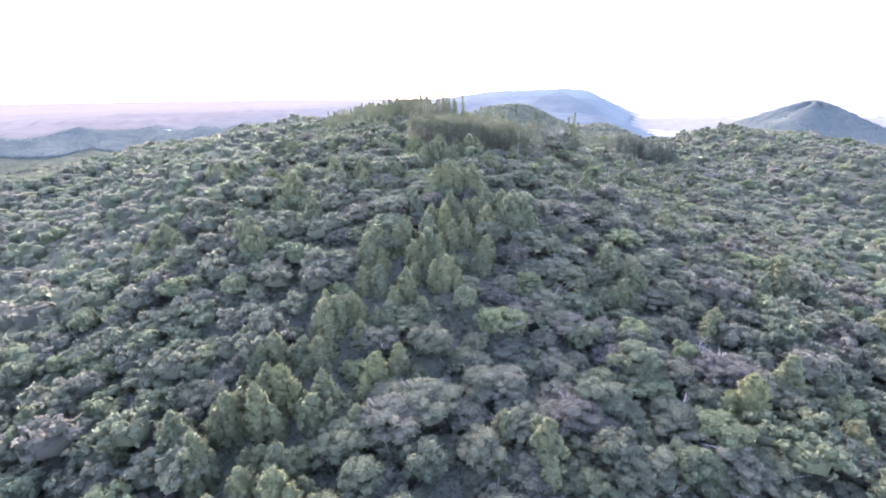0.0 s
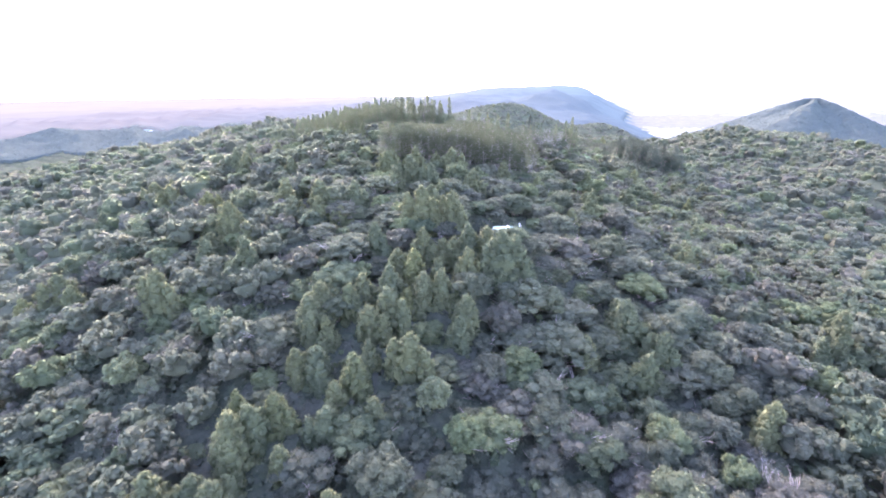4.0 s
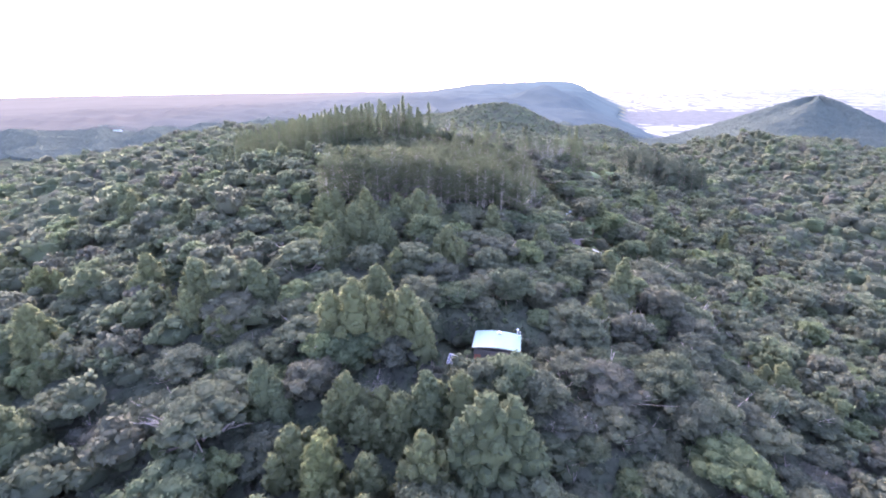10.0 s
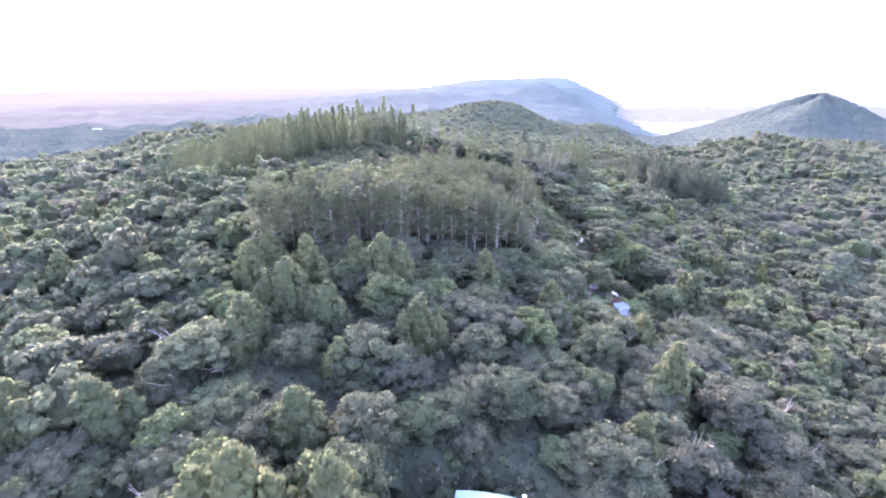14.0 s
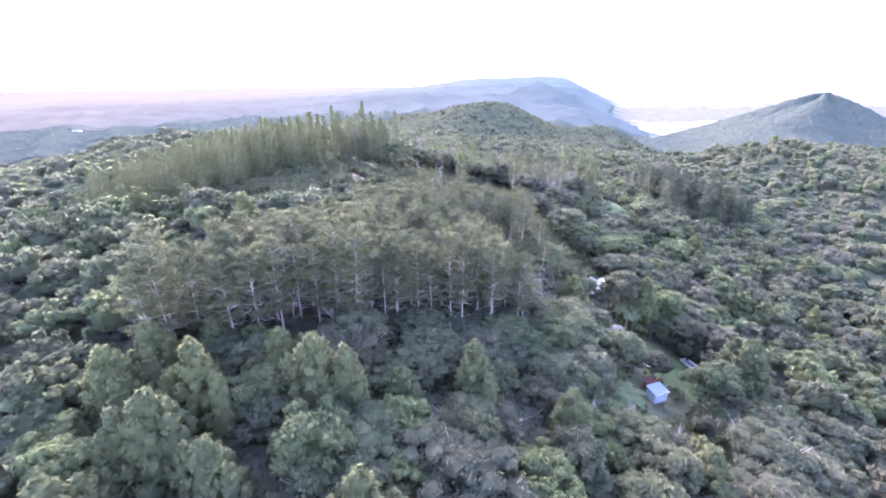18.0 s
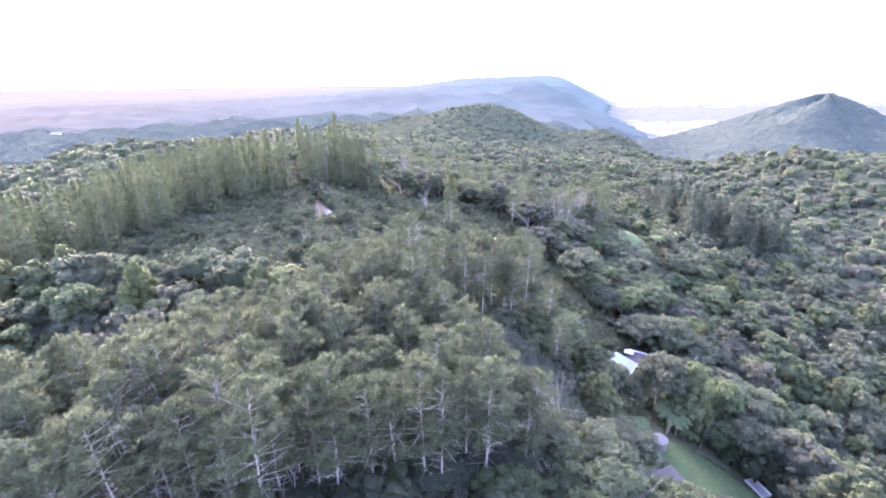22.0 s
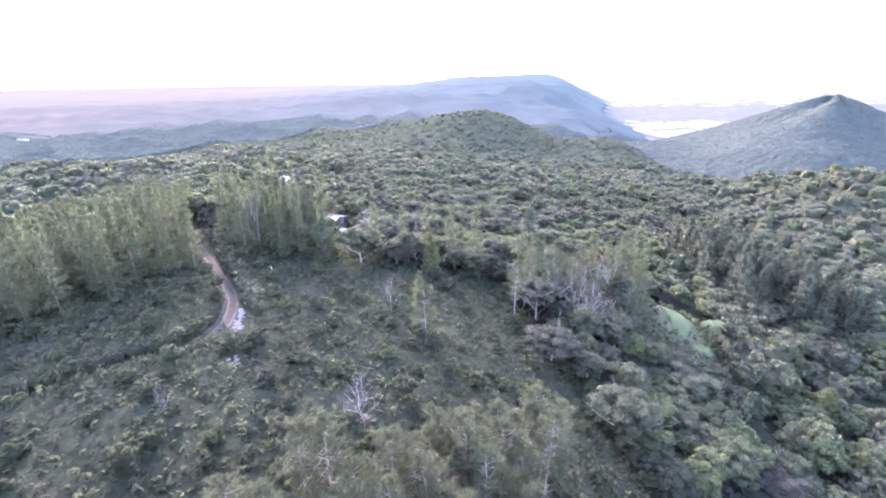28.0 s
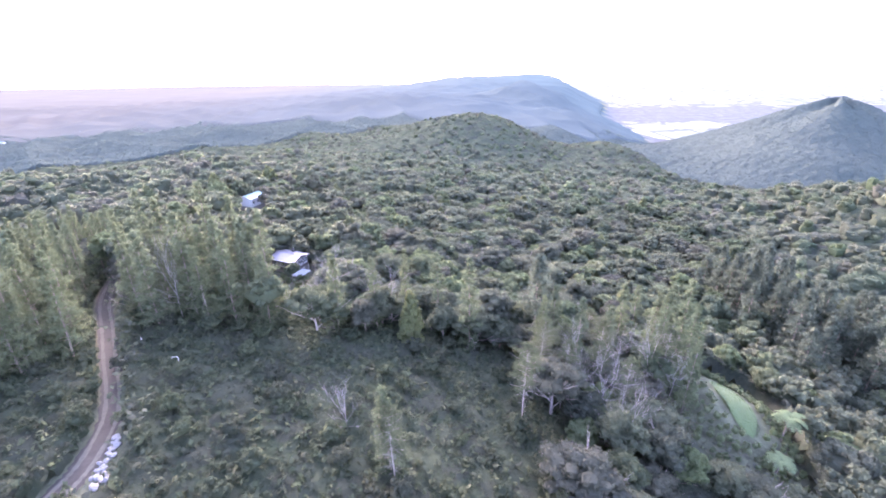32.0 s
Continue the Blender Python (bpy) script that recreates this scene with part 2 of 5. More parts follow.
def mesh_from(name, verts, faces, smooth_faces=False, tint=None):
    """A mesh from arrays; faces: an array of triangles or of quads."""
    verts, faces = np.ascontiguousarray(verts, np.float32), np.ascontiguousarray(faces, np.int32)
    me = bpy.data.meshes.new(name)
    n, k = faces.shape
    me.vertices.add(len(verts))
    me.vertices.foreach_set("co", verts.ravel())
    me.loops.add(n * k)
    me.loops.foreach_set("vertex_index", faces.ravel())
    me.polygons.add(n)
    me.polygons.foreach_set("loop_start", np.arange(0, n * k, k, dtype=np.int32))
    if smooth_faces:
        me.polygons.foreach_set("use_smooth", np.ones(n, bool))
    if tint is not None:
        a = me.attributes.new("tint", "FLOAT", "POINT")
        a.data.foreach_set("value", np.ascontiguousarray(tint, np.float32))
    me.update(calc_edges=True)
    return me


def axis_steps(lo, hi, step, far):
    inner = np.arange(lo, hi + 0.1, step)
    grow, out = step, []
    p = 0.0
    while p < far:
        grow = min(grow * 1.09, 140)
        p += grow
        out.append(p)
    out = np.array(out)
    return np.concatenate([(lo - out)[::-1], inner, hi + out])


gx, gy = axis_steps(-160, 300, 4, 4700), axis_steps(0, 440, 4, 4500)
gx, gy = gx[np.abs(gx) < 5000], gy[np.abs(gy) < 5000]
GX, GY = np.meshgrid(gx, gy)
idx = np.arange(GX.size).reshape(GX.shape)
gv = np.stack([GX.ravel(), GY.ravel(), ground_z(GX.ravel(), GY.ravel())], 1)
gf = np.stack([idx[:-1, :-1].ravel(), idx[:-1, 1:].ravel(), idx[1:, 1:].ravel(), idx[1:, :-1].ravel()], 1)
ground = new("ground", mesh_from("ground", gv, gf, True))
tagged(ground, "forest floor, wooded hills and pale farmed plain beyond", "ground", kind="structure")


def ground_material():
    m, nt, bsdf, out = nodes_of("ground")
    geo = nt.nodes.new("ShaderNodeNewGeometry")
    sep = nt.nodes.new("ShaderNodeSeparateXYZ")
    nt.links.new(geo.outputs["Position"], sep.inputs[0])
    n1, n2 = noise_node(nt, 0.5, 6, 0.7), noise_node(nt, 0.012, 4, 0.6)
    wood = ramp_node(nt, [(0.3, (0.045, 0.05, 0.035)), (0.55, (0.075, 0.085, 0.055)), (0.8, (0.11, 0.115, 0.08))])
    nt.links.new(n1.outputs["Fac"], wood.inputs[0])
    vor = nt.nodes.new("ShaderNodeTexVoronoi")
    tc = nt.nodes.new("ShaderNodeTexCoord")
    mp = nt.nodes.new("ShaderNodeMapping")
    mp.inputs["Rotation"].default_value = (0, 0, 0.5)
    mp.inputs["Scale"].default_value = (0.0075, 0.004, 0.0)
    nt.links.new(tc.outputs["Object"], mp.inputs[0])
    nt.links.new(mp.outputs[0], vor.inputs["Vector"])
    vor.inputs["Scale"].default_value = 1.0
    sepc = nt.nodes.new("ShaderNodeSeparateColor")
    nt.links.new(vor.outputs["Color"], sepc.inputs[0])
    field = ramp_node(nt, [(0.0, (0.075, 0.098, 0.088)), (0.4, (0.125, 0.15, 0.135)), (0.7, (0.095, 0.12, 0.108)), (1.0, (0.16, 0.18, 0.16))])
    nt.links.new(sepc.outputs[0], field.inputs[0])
    belt = nt.nodes.new("ShaderNodeTexVoronoi")
    belt.feature = "DISTANCE_TO_EDGE"
    nt.links.new(mp.outputs[0], belt.inputs["Vector"])
    belt.inputs["Scale"].default_value = 1.0
    hedge = math_node(nt, "LESS_THAN", belt.outputs["Distance"], 0.045)
    near = nt.nodes.new("ShaderNodeMapRange")
    near.inputs["From Min"].default_value, near.inputs["From Max"].default_value = 2500, 2000
    near.inputs["To Max"].default_value = 0.3
    nt.links.new(sep.outputs["Y"], near.inputs["Value"])
    patch = nt.nodes.new("ShaderNodeVectorMath")
    patch.operation = "DISTANCE"
    patch.inputs[1].default_value = (960, 1540, -130)
    nt.links.new(geo.outputs["Position"], patch.inputs[0])
    farm = nt.nodes.new("ShaderNodeMapRange")
    farm.inputs["From Min"].default_value, farm.inputs["From Max"].default_value, farm.inputs["To Max"].default_value = 300, 190, 0.36
    nt.links.new(patch.outputs["Value"], farm.inputs["Value"])
    level = math_node(nt, "ADD", math_node(nt, "SUBTRACT", 0.57, near.outputs[0]), farm.outputs[0])
    bush = math_node(nt, "GREATER_THAN", n2.outputs["Fac"], level)
    hedge = math_node(nt, "MAXIMUM", hedge, bush)
    # Bush and hedges of the plain, with the distance's haze blue in their colour.
    n4 = noise_node(nt, 0.03, 5, 0.7)
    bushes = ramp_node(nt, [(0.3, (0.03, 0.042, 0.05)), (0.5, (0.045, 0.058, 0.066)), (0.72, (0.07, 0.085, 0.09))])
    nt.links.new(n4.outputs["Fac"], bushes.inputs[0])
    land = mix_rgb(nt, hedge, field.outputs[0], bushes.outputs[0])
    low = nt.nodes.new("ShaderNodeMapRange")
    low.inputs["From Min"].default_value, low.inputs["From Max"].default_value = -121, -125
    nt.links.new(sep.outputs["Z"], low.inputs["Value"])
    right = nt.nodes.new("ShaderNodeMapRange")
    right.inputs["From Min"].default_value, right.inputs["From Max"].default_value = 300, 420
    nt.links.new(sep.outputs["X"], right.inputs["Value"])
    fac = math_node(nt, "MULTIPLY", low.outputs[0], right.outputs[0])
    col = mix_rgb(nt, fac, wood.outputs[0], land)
    nt.links.new(col, bsdf.inputs["Base Color"])
    bsdf.inputs["Roughness"].default_value = 1.0
    bsdf.inputs["Specular IOR Level"].default_value = 0.05
    n3 = noise_node(nt, 0.11, 5, 0.7)
    bp = nt.nodes.new("ShaderNodeBump")
    bp.inputs["Strength"].default_value, bp.inputs["Distance"].default_value = 0.9, 1.5
    nt.links.new(n3.outputs["Fac"], bp.inputs["Height"])
    nt.links.new(math_node(nt, "SUBTRACT", 1.0, fac), bp.inputs["Strength"])
    nt.links.new(bp.outputs[0], bsdf.inputs["Normal"])
    return m


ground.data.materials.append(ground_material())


def haze_glow_material():
    """The backdrop beyond about 1.1 kilometres: pale hills and plain, with haze painted as tint and glow."""
    m, nt, bsdf, out = nodes_of("far_backdrop_haze")
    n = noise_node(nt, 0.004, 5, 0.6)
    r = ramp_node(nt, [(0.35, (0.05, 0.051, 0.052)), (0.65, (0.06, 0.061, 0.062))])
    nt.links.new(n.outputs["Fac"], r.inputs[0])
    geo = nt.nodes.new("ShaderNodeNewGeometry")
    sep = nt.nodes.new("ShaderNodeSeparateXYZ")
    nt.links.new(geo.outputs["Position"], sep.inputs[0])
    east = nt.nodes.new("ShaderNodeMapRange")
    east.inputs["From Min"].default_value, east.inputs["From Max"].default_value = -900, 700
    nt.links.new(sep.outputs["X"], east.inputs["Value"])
    # Haze tint for base colour and glow: neutral in the west, blue in the east.
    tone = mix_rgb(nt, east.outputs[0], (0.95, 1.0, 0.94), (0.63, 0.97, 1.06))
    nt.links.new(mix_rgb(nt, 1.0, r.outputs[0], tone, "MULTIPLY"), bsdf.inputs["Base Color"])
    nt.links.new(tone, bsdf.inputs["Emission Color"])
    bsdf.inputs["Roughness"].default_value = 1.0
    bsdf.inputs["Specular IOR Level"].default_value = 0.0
    # The glow stands for haze and strengthens with distance from the origin.
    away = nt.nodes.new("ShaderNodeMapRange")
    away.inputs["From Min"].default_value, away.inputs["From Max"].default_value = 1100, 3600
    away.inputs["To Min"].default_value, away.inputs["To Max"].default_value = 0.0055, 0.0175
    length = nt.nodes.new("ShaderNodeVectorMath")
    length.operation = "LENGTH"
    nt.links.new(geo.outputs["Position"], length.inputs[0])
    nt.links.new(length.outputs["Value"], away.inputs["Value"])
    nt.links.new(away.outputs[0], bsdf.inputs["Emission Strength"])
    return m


FAR_LAND_HAZE = haze_glow_material()
ground.data.materials.append(FAR_LAND_HAZE)
# Far ground faces take the glowing haze material.
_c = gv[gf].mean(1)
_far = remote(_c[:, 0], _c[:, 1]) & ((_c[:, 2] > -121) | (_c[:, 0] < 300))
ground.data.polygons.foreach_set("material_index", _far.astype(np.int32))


# ---- small helpers for things ----
def part(name, me, material, parent, label=""):
    ob = new(name, me)
    if material and not me.materials:
        me.materials.append(material)
    ob.parent = parent
    if label:
        ob["label"] = label
    return ob


def tube(points, radii, sides=6):
    """A tapered round limb along points, as vertices and quads."""
    pts = np.array(points, float)
    vs, fs = [], []
    for k, p in enumerate(pts):
        d = pts[min(k + 1, len(pts) - 1)] - pts[max(k - 1, 0)]
        d /= np.linalg.norm(d) + 1e-9
        a = np.cross(d, (0.3, 0.9, 0.1))
        a /= np.linalg.norm(a) + 1e-9
        b = np.cross(d, a)
        for s in range(sides):
            t = 2 * math.pi * s / sides
            vs.append(p + radii[k] * (a * math.cos(t) + b * math.sin(t)))
    for k in range(len(pts) - 1):
        for s in range(sides):
            q = (s + 1) % sides
            fs.append((k * sides + s, k * sides + q, (k + 1) * sides + q, (k + 1) * sides + s))
    return np.array(vs), np.array(fs)


def joined(pieces):
    vs, fs, n = [], [], 0
    for v, f in pieces:
        vs.append(v)
        fs.append(f + n)
        n += len(v)
    return np.concatenate(vs), np.concatenate(fs)


def leaves(rng, centres, radii, count, size, low=-0.35, squash=0.8, jitter=0.55, long=1.0, slim=0.62):
    """Diamond leaf tufts laid over round clumps; they face outwards, unevenly."""
    c, r = np.array(centres, float), np.array(radii, float)
    pick = rng.choice(len(c), count, p=r**2 / (r**2).sum())
    d = rng.normal(size=(count, 3))
    d /= np.linalg.norm(d, axis=1)[:, None]
    d[:, 2] = np.where(d[:, 2] < low, -d[:, 2], d[:, 2])
    shell = rng.uniform(0.8, 1.08, count)
    p = c[pick] + d * (r[pick] * shell)[:, None] * np.array([1, 1, squash])
    n = d + rng.normal(size=(count, 3)) * jitter
    n /= np.linalg.norm(n, axis=1)[:, None]
    a = np.cross(n, rng.normal(size=(count, 3)))
    a /= np.linalg.norm(a, axis=1)[:, None]
    b = np.cross(n, a)
    s = size * rng.uniform(0.6, 1.35, count)[:, None]
    a, b = a * s * long, b * s * slim
    bend = n * s * 0.18
    v = np.stack([p - a, p - b + bend, p + a, p + b + bend], 1).reshape(-1, 3)
    return v, np.arange(count * 4).reshape(-1, 4)


def ball(n=2):
    """A closed round form of even quads, radius 1."""
    t = np.linspace(-1, 1, n + 1)
    u, w = np.meshgrid(t, t)
    vs, fs = [], []
    k = np.arange((n + 1) ** 2).reshape(n + 1, n + 1)
    quads = np.stack([k[:-1, :-1].ravel(), k[:-1, 1:].ravel(), k[1:, 1:].ravel(), k[1:, :-1].ravel()], 1)
    for axis in range(3):
        for side in (-1, 1):
            p = np.empty((u.size, 3))
            p[:, axis], p[:, (axis + 1) % 3], p[:, (axis + 2) % 3] = side, u.ravel() * side, w.ravel()
            fs.append(quads + len(vs) * u.size)
            vs.append(p / np.linalg.norm(p, axis=1)[:, None])
    return np.concatenate(vs), np.concatenate(fs)


BALL = ball(2)


def cores(rng, centres, radii, squash, size=0.77):
    """The dense heart of each leaf clump."""
    out = []
    for c, r in zip(centres, radii):
        v = BALL[0] * (r * size) * np.array([1, 1, squash]) * (1 + 0.16 * np.sin(BALL[0] @ rng.normal(size=3) * 4 + rng.uniform(0, 6))[:, None])
        out.append((v + c, BALL[1]))
    return joined(out)


def broad_crown(rng, radius, height, clumps, count, size, flat=0.75, squash=0.8, open_gap=0.0):
    """A domed crown built of leaf clumps of many sizes, its base at height, uneven in outline, with gaps between the clumps."""
    p = rng.uniform(0, 6.28, 3)
    cs, rs = [], []
    for k in range(clumps):
        q = math.sqrt((k + 0.5) / clumps)
        t = k * 2.39996 + rng.uniform(-0.35, 0.35)
        edge = radius * (1 + 0.16 * math.sin(2 * t + p[0]) + 0.1 * math.sin(3 * t + p[1]))
        r = radius * rng.uniform(0.17, 0.34) * (1.05 - 0.25 * q)
        rise = math.sqrt(max(0.0, 1 - (q * 0.93) ** 2))
        z = height + radius * flat * (0.1 + 1.12 * rise) + rng.uniform(-0.22, 0.16) * radius * (0.6 + 0.4 * flat)
        cs.append((math.cos(t) * edge * q * 0.86, math.sin(t) * edge * q * 0.86, z))
        rs.append(r)
    inner, wide = [(0, 0, height + radius * flat * 0.42)], [radius * (0.74 - open_gap)]
    heart = cores(rng, inner, wide, flat * 0.8, 0.9)
    return joined([heart, cores(rng, cs, rs, squash), leaves(rng, cs, rs, int(count * 0.86), size, -0.35, squash, 0.6), leaves(rng, inner, wide, int(count * 0.14), size * 1.3, -0.5, flat * 0.8, 0.7)])


def spire_crown(rng, radius, low, top, clumps, count, size, leaders=3):
    """A tall lobed conifer: drooping leaf clumps up a main leader and lesser ones beside it."""
    cs, rs, inner, ir = [], [], [], []
    for k in range(leaders):
        az = rng.uniform(0, 6.28)
        off = 0.0 if k == 0 else radius * rng.uniform(0.4, 0.65)
        ox, oy = math.cos(az) * off, math.sin(az) * off
        tip, wide = top * (1 if k == 0 else rng.uniform(0.68, 0.92)), radius * (0.8 if k == 0 else rng.uniform(0.5, 0.66))
        n = int(clumps * (0.46 if k == 0 else 0.54 / max(1, leaders - 1)))
        for j in range(n):
            u = (j + 0.5) / n
            girth = wide * (1 - u) ** 0.52 * min(1.0, 0.7 + 2.0 * u)
            r = max(0.34, wide * rng.uniform(0.2, 0.34) * (1.1 - 0.6 * u))
            t = j * 2.39996 + rng.uniform(-0.4, 0.4)
            reach = max(0.0, girth - r * 0.6) * rng.uniform(0.82, 1.12)
            cs.append((ox + math.cos(t) * reach, oy + math.sin(t) * reach, low + (tip - low) * u - 0.2 * r))
            rs.append(r)
        for u in (0.08, 0.3, 0.52, 0.72, 0.88):
            inner.append((ox, oy, low + (tip - low) * u))
            ir.append(wide * (1 - u) ** 0.52 * min(1.0, 0.7 + 2.0 * u) * 0.82)
    return joined([cores(rng, inner, ir, 1.25, 0.9), cores(rng, cs, rs, 1.2, 0.8), leaves(rng, cs, rs, count, size, -0.7, 1.25, 0.6, 1.35)])


def trunk_shape(rng, height, radius, limbs=5, spread=2.0, start=0.45, sides=6, lean=0.3, forks=0):
    ax = rng.uniform(-lean, lean, 2)
    pts = [(ax[0] * h * h, ax[1] * h * h, -0.6 + (height + 0.6) * h) for h in (0, 0.12, 0.4, 0.7, 1.0)]
    out = [tube(pts, [radius * 1.35, radius, radius * 0.8, radius * 0.5, radius * 0.12], sides)]
    for k in range(limbs):
        h = rng.uniform(start, 0.92)
        az = k * 2.39996 + rng.uniform(-0.5, 0.5)
        L = spread * rng.uniform(0.6, 1.1) * (1.25 - h * 0.6)
        p = np.array((ax[0] * h * h, ax[1] * h * h, -0.6 + (height + 0.6) * h))
        d = np.array((math.cos(az), math.sin(az), rng.uniform(0.3, 0.8)))
        out.append(tube([p, p + d * L * 0.5, p + d * L + (0, 0, 0.25 * L)], [radius * 0.4, radius * 0.25, radius * 0.08], 4))
        for _ in range(forks):
            b = p + d * L * rng.uniform(0.45, 0.9)
            e = b + d * L * rng.uniform(0.25, 0.55) + rng.normal(size=3) * L * 0.16 + (0, 0, L * 0.18)
            out.append(tube([b, (b + e) / 2 + rng.normal(size=3) * 0.08, e], [radius * 0.17, radius * 0.12, radius * 0.04], 3))
    return joined(out)


def make_tree(name, label, category, group, trunk, crown, bark, leaf, crown_name="crown"):
    """A tree as a thing: an Empty at its foot with a trunk and a crown."""
    root = tagged(new(name), label, category, group)
    root.empty_display_size = 0.5
    tr = mesh_from("trunk", *trunk, True)
    tr.materials.append(bark)
    part("trunk", tr, None, root)
    if crown is not None:
        cr = mesh_from(crown_name, *crown, True)
        cr.materials.append(leaf)
        part(crown_name, cr, None, root)
    return root


def stand(models, places, scales, rng, tilt=2.5):
    """Copies of the models at places (x, y); the first places take the models themselves."""
    for k, (x, y) in enumerate(places):
        s = scales[k]
        m = pose(x, y, float(ground_z(x, y)) - 0.1, rng.uniform(-tilt, tilt), rng.uniform(-tilt, tilt), rng.uniform(0, 360))
        if k < len(models):
            models[k].matrix_basis = m @ Matrix.Diagonal((s, s, s, 1))
        else:
            src = models[k % len(models)]
            ob = copy_thing(src, m)
            ob.scale = (s, s, s * rng.uniform(0.9, 1.12))


# ---- plan: what grows where ----
ROAD = [(-40, 205), (-27, 217), (-15, 229.5), (-6.2, 236.7), (-1.2, 240.2), (1.9, 243.3), (3.2, 246.6), (3.5, 250.6), (2.2, 256.5), (-0.6, 262), (-4.4, 268), (-10, 277), (-18, 290), (-26, 310)]
TRACK = [(66, 246), (67, 254), (67, 262)]


def way_distance(x, y, way):
    best = np.full(np.shape(x), 1e9)
    for (ax, ay), (bx, by) in zip(way[:-1], way[1:]):
        dx, dy = bx - ax, by - ay
        t = np.clip(((x - ax) * dx + (y - ay) * dy) / (dx * dx + dy * dy), 0, 1)
        best = np.minimum(best, np.hypot(x - ax - t * dx, y - ay - t * dy))
    return best


def oval(x, y, cx, cy, rx, ry, turn=0.0):
    c, s = math.cos(radians(turn)), math.sin(radians(turn))
    u, v = (x - cx) * c + (y - cy) * s, -(x - cx) * s + (y - cy) * c
    return (u / rx) ** 2 + (v / ry) ** 2 < 1


def open_ground(x, y):
    """Lawns, yards, buildings and ways, where nothing tall grows."""
    return built(x, y) | low_growth(x, y)


def low_growth(x, y):
    """Rough ground with low shrubs only, before the huts and lawns; shaped to open the camera's view of them."""
    return (oval(x, y, 21.5, 119.5, 6.0, 2.6) | oval(x, y, 54.0, 169.5, 7.0, 11.0, 35) | oval(x, y, 58, 183, 8.5, 9) | oval(x, y, 53, 180, 6.5, 8) | oval(x, y, 57, 190.5, 5.5, 7) | oval(x, y, 56, 202.5, 8.5, 10) | oval(x, y, 65, 208, 6, 7)
            | oval(x, y, 85, 263.5, 8.5, 12, 35) | oval(x, y, 92, 270, 8, 13, -14) | oval(x, y, 14.5, 295, 4.8, 16, 15.7) | oval(x, y, -12.8, 357, 5.5, 15, 19) | oval(x, y, -375, 556, 8, 8) | oval(x, y, -559, 930, 9, 9))


def built(x, y):
    """Buildings, ways, yards and lawns."""
    return ((way_distance(x, y, ROAD) < np.where(y < 239, 0.9, 1.3)) | oval(x, y, 8.0, 240.2, 1.9, 1.9) | oval(x, y, 5.4, 250, 1.5, 4.8, 10) | (way_distance(x, y, TRACK) < 1.2) | oval(x, y, 22.5, 123.5, 5.2, 4.6) | oval(x, y, 16.0, 123.8, 3.6, 4.0)
            | oval(x, y, 58.3, 177.5, 3.2, 5.0) | oval(x, y, 56, 185.8, 3.6, 3.4) | oval(x, y, 66.5, 188, 6.5, 11, 32) | oval(x, y, 59, 207.3, 4.6, 4.0, 46)
            | oval(x, y, 66.3, 211.6, 4.6, 3.2, -33) | oval(x, y, 89, 268, 4.2, 8.8, -14) | oval(x, y, 10.5, 308, 5, 5) | oval(x, y, -17, 370, 7, 6) | oval(x, y, 59.4, 194.2, 2.2, 2.2))


def pines_front(x, y):
    """The stand of tall pines on the crown of the spur, with an opening on its east side."""
    south, north = 169.0 + 0.29 * (x + 4), np.interp(x, [-9, 0, 10, 20, 31, 43, 53], [178, 190, 213, 217, 221, 229, 232])
    east = np.interp(y, [180, 192, 199, 208, 216, 233], [45, 38, 29, 28, 42, 53])
    return (y > south) & (y < north) & (x > -9 + 0.6 * (y - 172)) & (x < east) & (np.hypot(x - 41.5, y - 187) > 4.2)


def pine_gap(x, y):
    return (y > 190) & (y < 216) & (x > 12) & (x < 48)


def plantation(x, y):
    front = np.interp(x, [-75, -53, -29, -21, -12, -6, -2, 22], [190, 205, 222, 246, 258, 263, 276, 280])
    left = (x < np.interp(y, [200, 222, 246, 267, 290, 330], [-30, -16, -1, -6, -20, -34])) & (x > -75) & (y < 335)
    right = (x > -9) & (x < 22) & (y < 297 - 0.45 * np.maximum(x - 2, 0)) & (y > 276)
    return (y > front) & (left | right) & (way_distance(x, y, ROAD) > np.where(y > 269, 1.2, 2.8))


def plant_height(x):
    """Height factor over x, set so that the plantation's tops fit the camera's view."""
    return np.interp(x, [-70, -34, -12, 2, 22], [0.66, 0.74, 0.95, 1.07, 1.0])


def scrubland(x, y):
    return (y > 213) & (y < 277) & (x > -46) & (x < 64 - 0.14 * (y - 213) + 3 * np.sin(y / 3.1) + 2.5 * np.sin(y / 1.3)) & ~plantation(x, y)


def dark_pines(x, y):
    return oval(x, y, 137, 303, 13, 32, 10)


def scatter(rng, x0, x1, y0, y1, step, jitter=0.42):
    xs, ys = np.meshgrid(np.arange(x0, x1, step), np.arange(y0, y1, step))
    xs = xs + (np.arange(xs.shape[0]) % 2)[:, None] * step * 0.5
    xs, ys = xs.ravel(), ys.ravel()
    return xs + rng.uniform(-jitter, jitter, xs.size) * step, ys + rng.uniform(-jitter, jitter, ys.size) * step


rng = np.random.default_rng(7)
NEAR_X = lambda y: 4 + 0.165 * y  # the middle of the strip below the flight

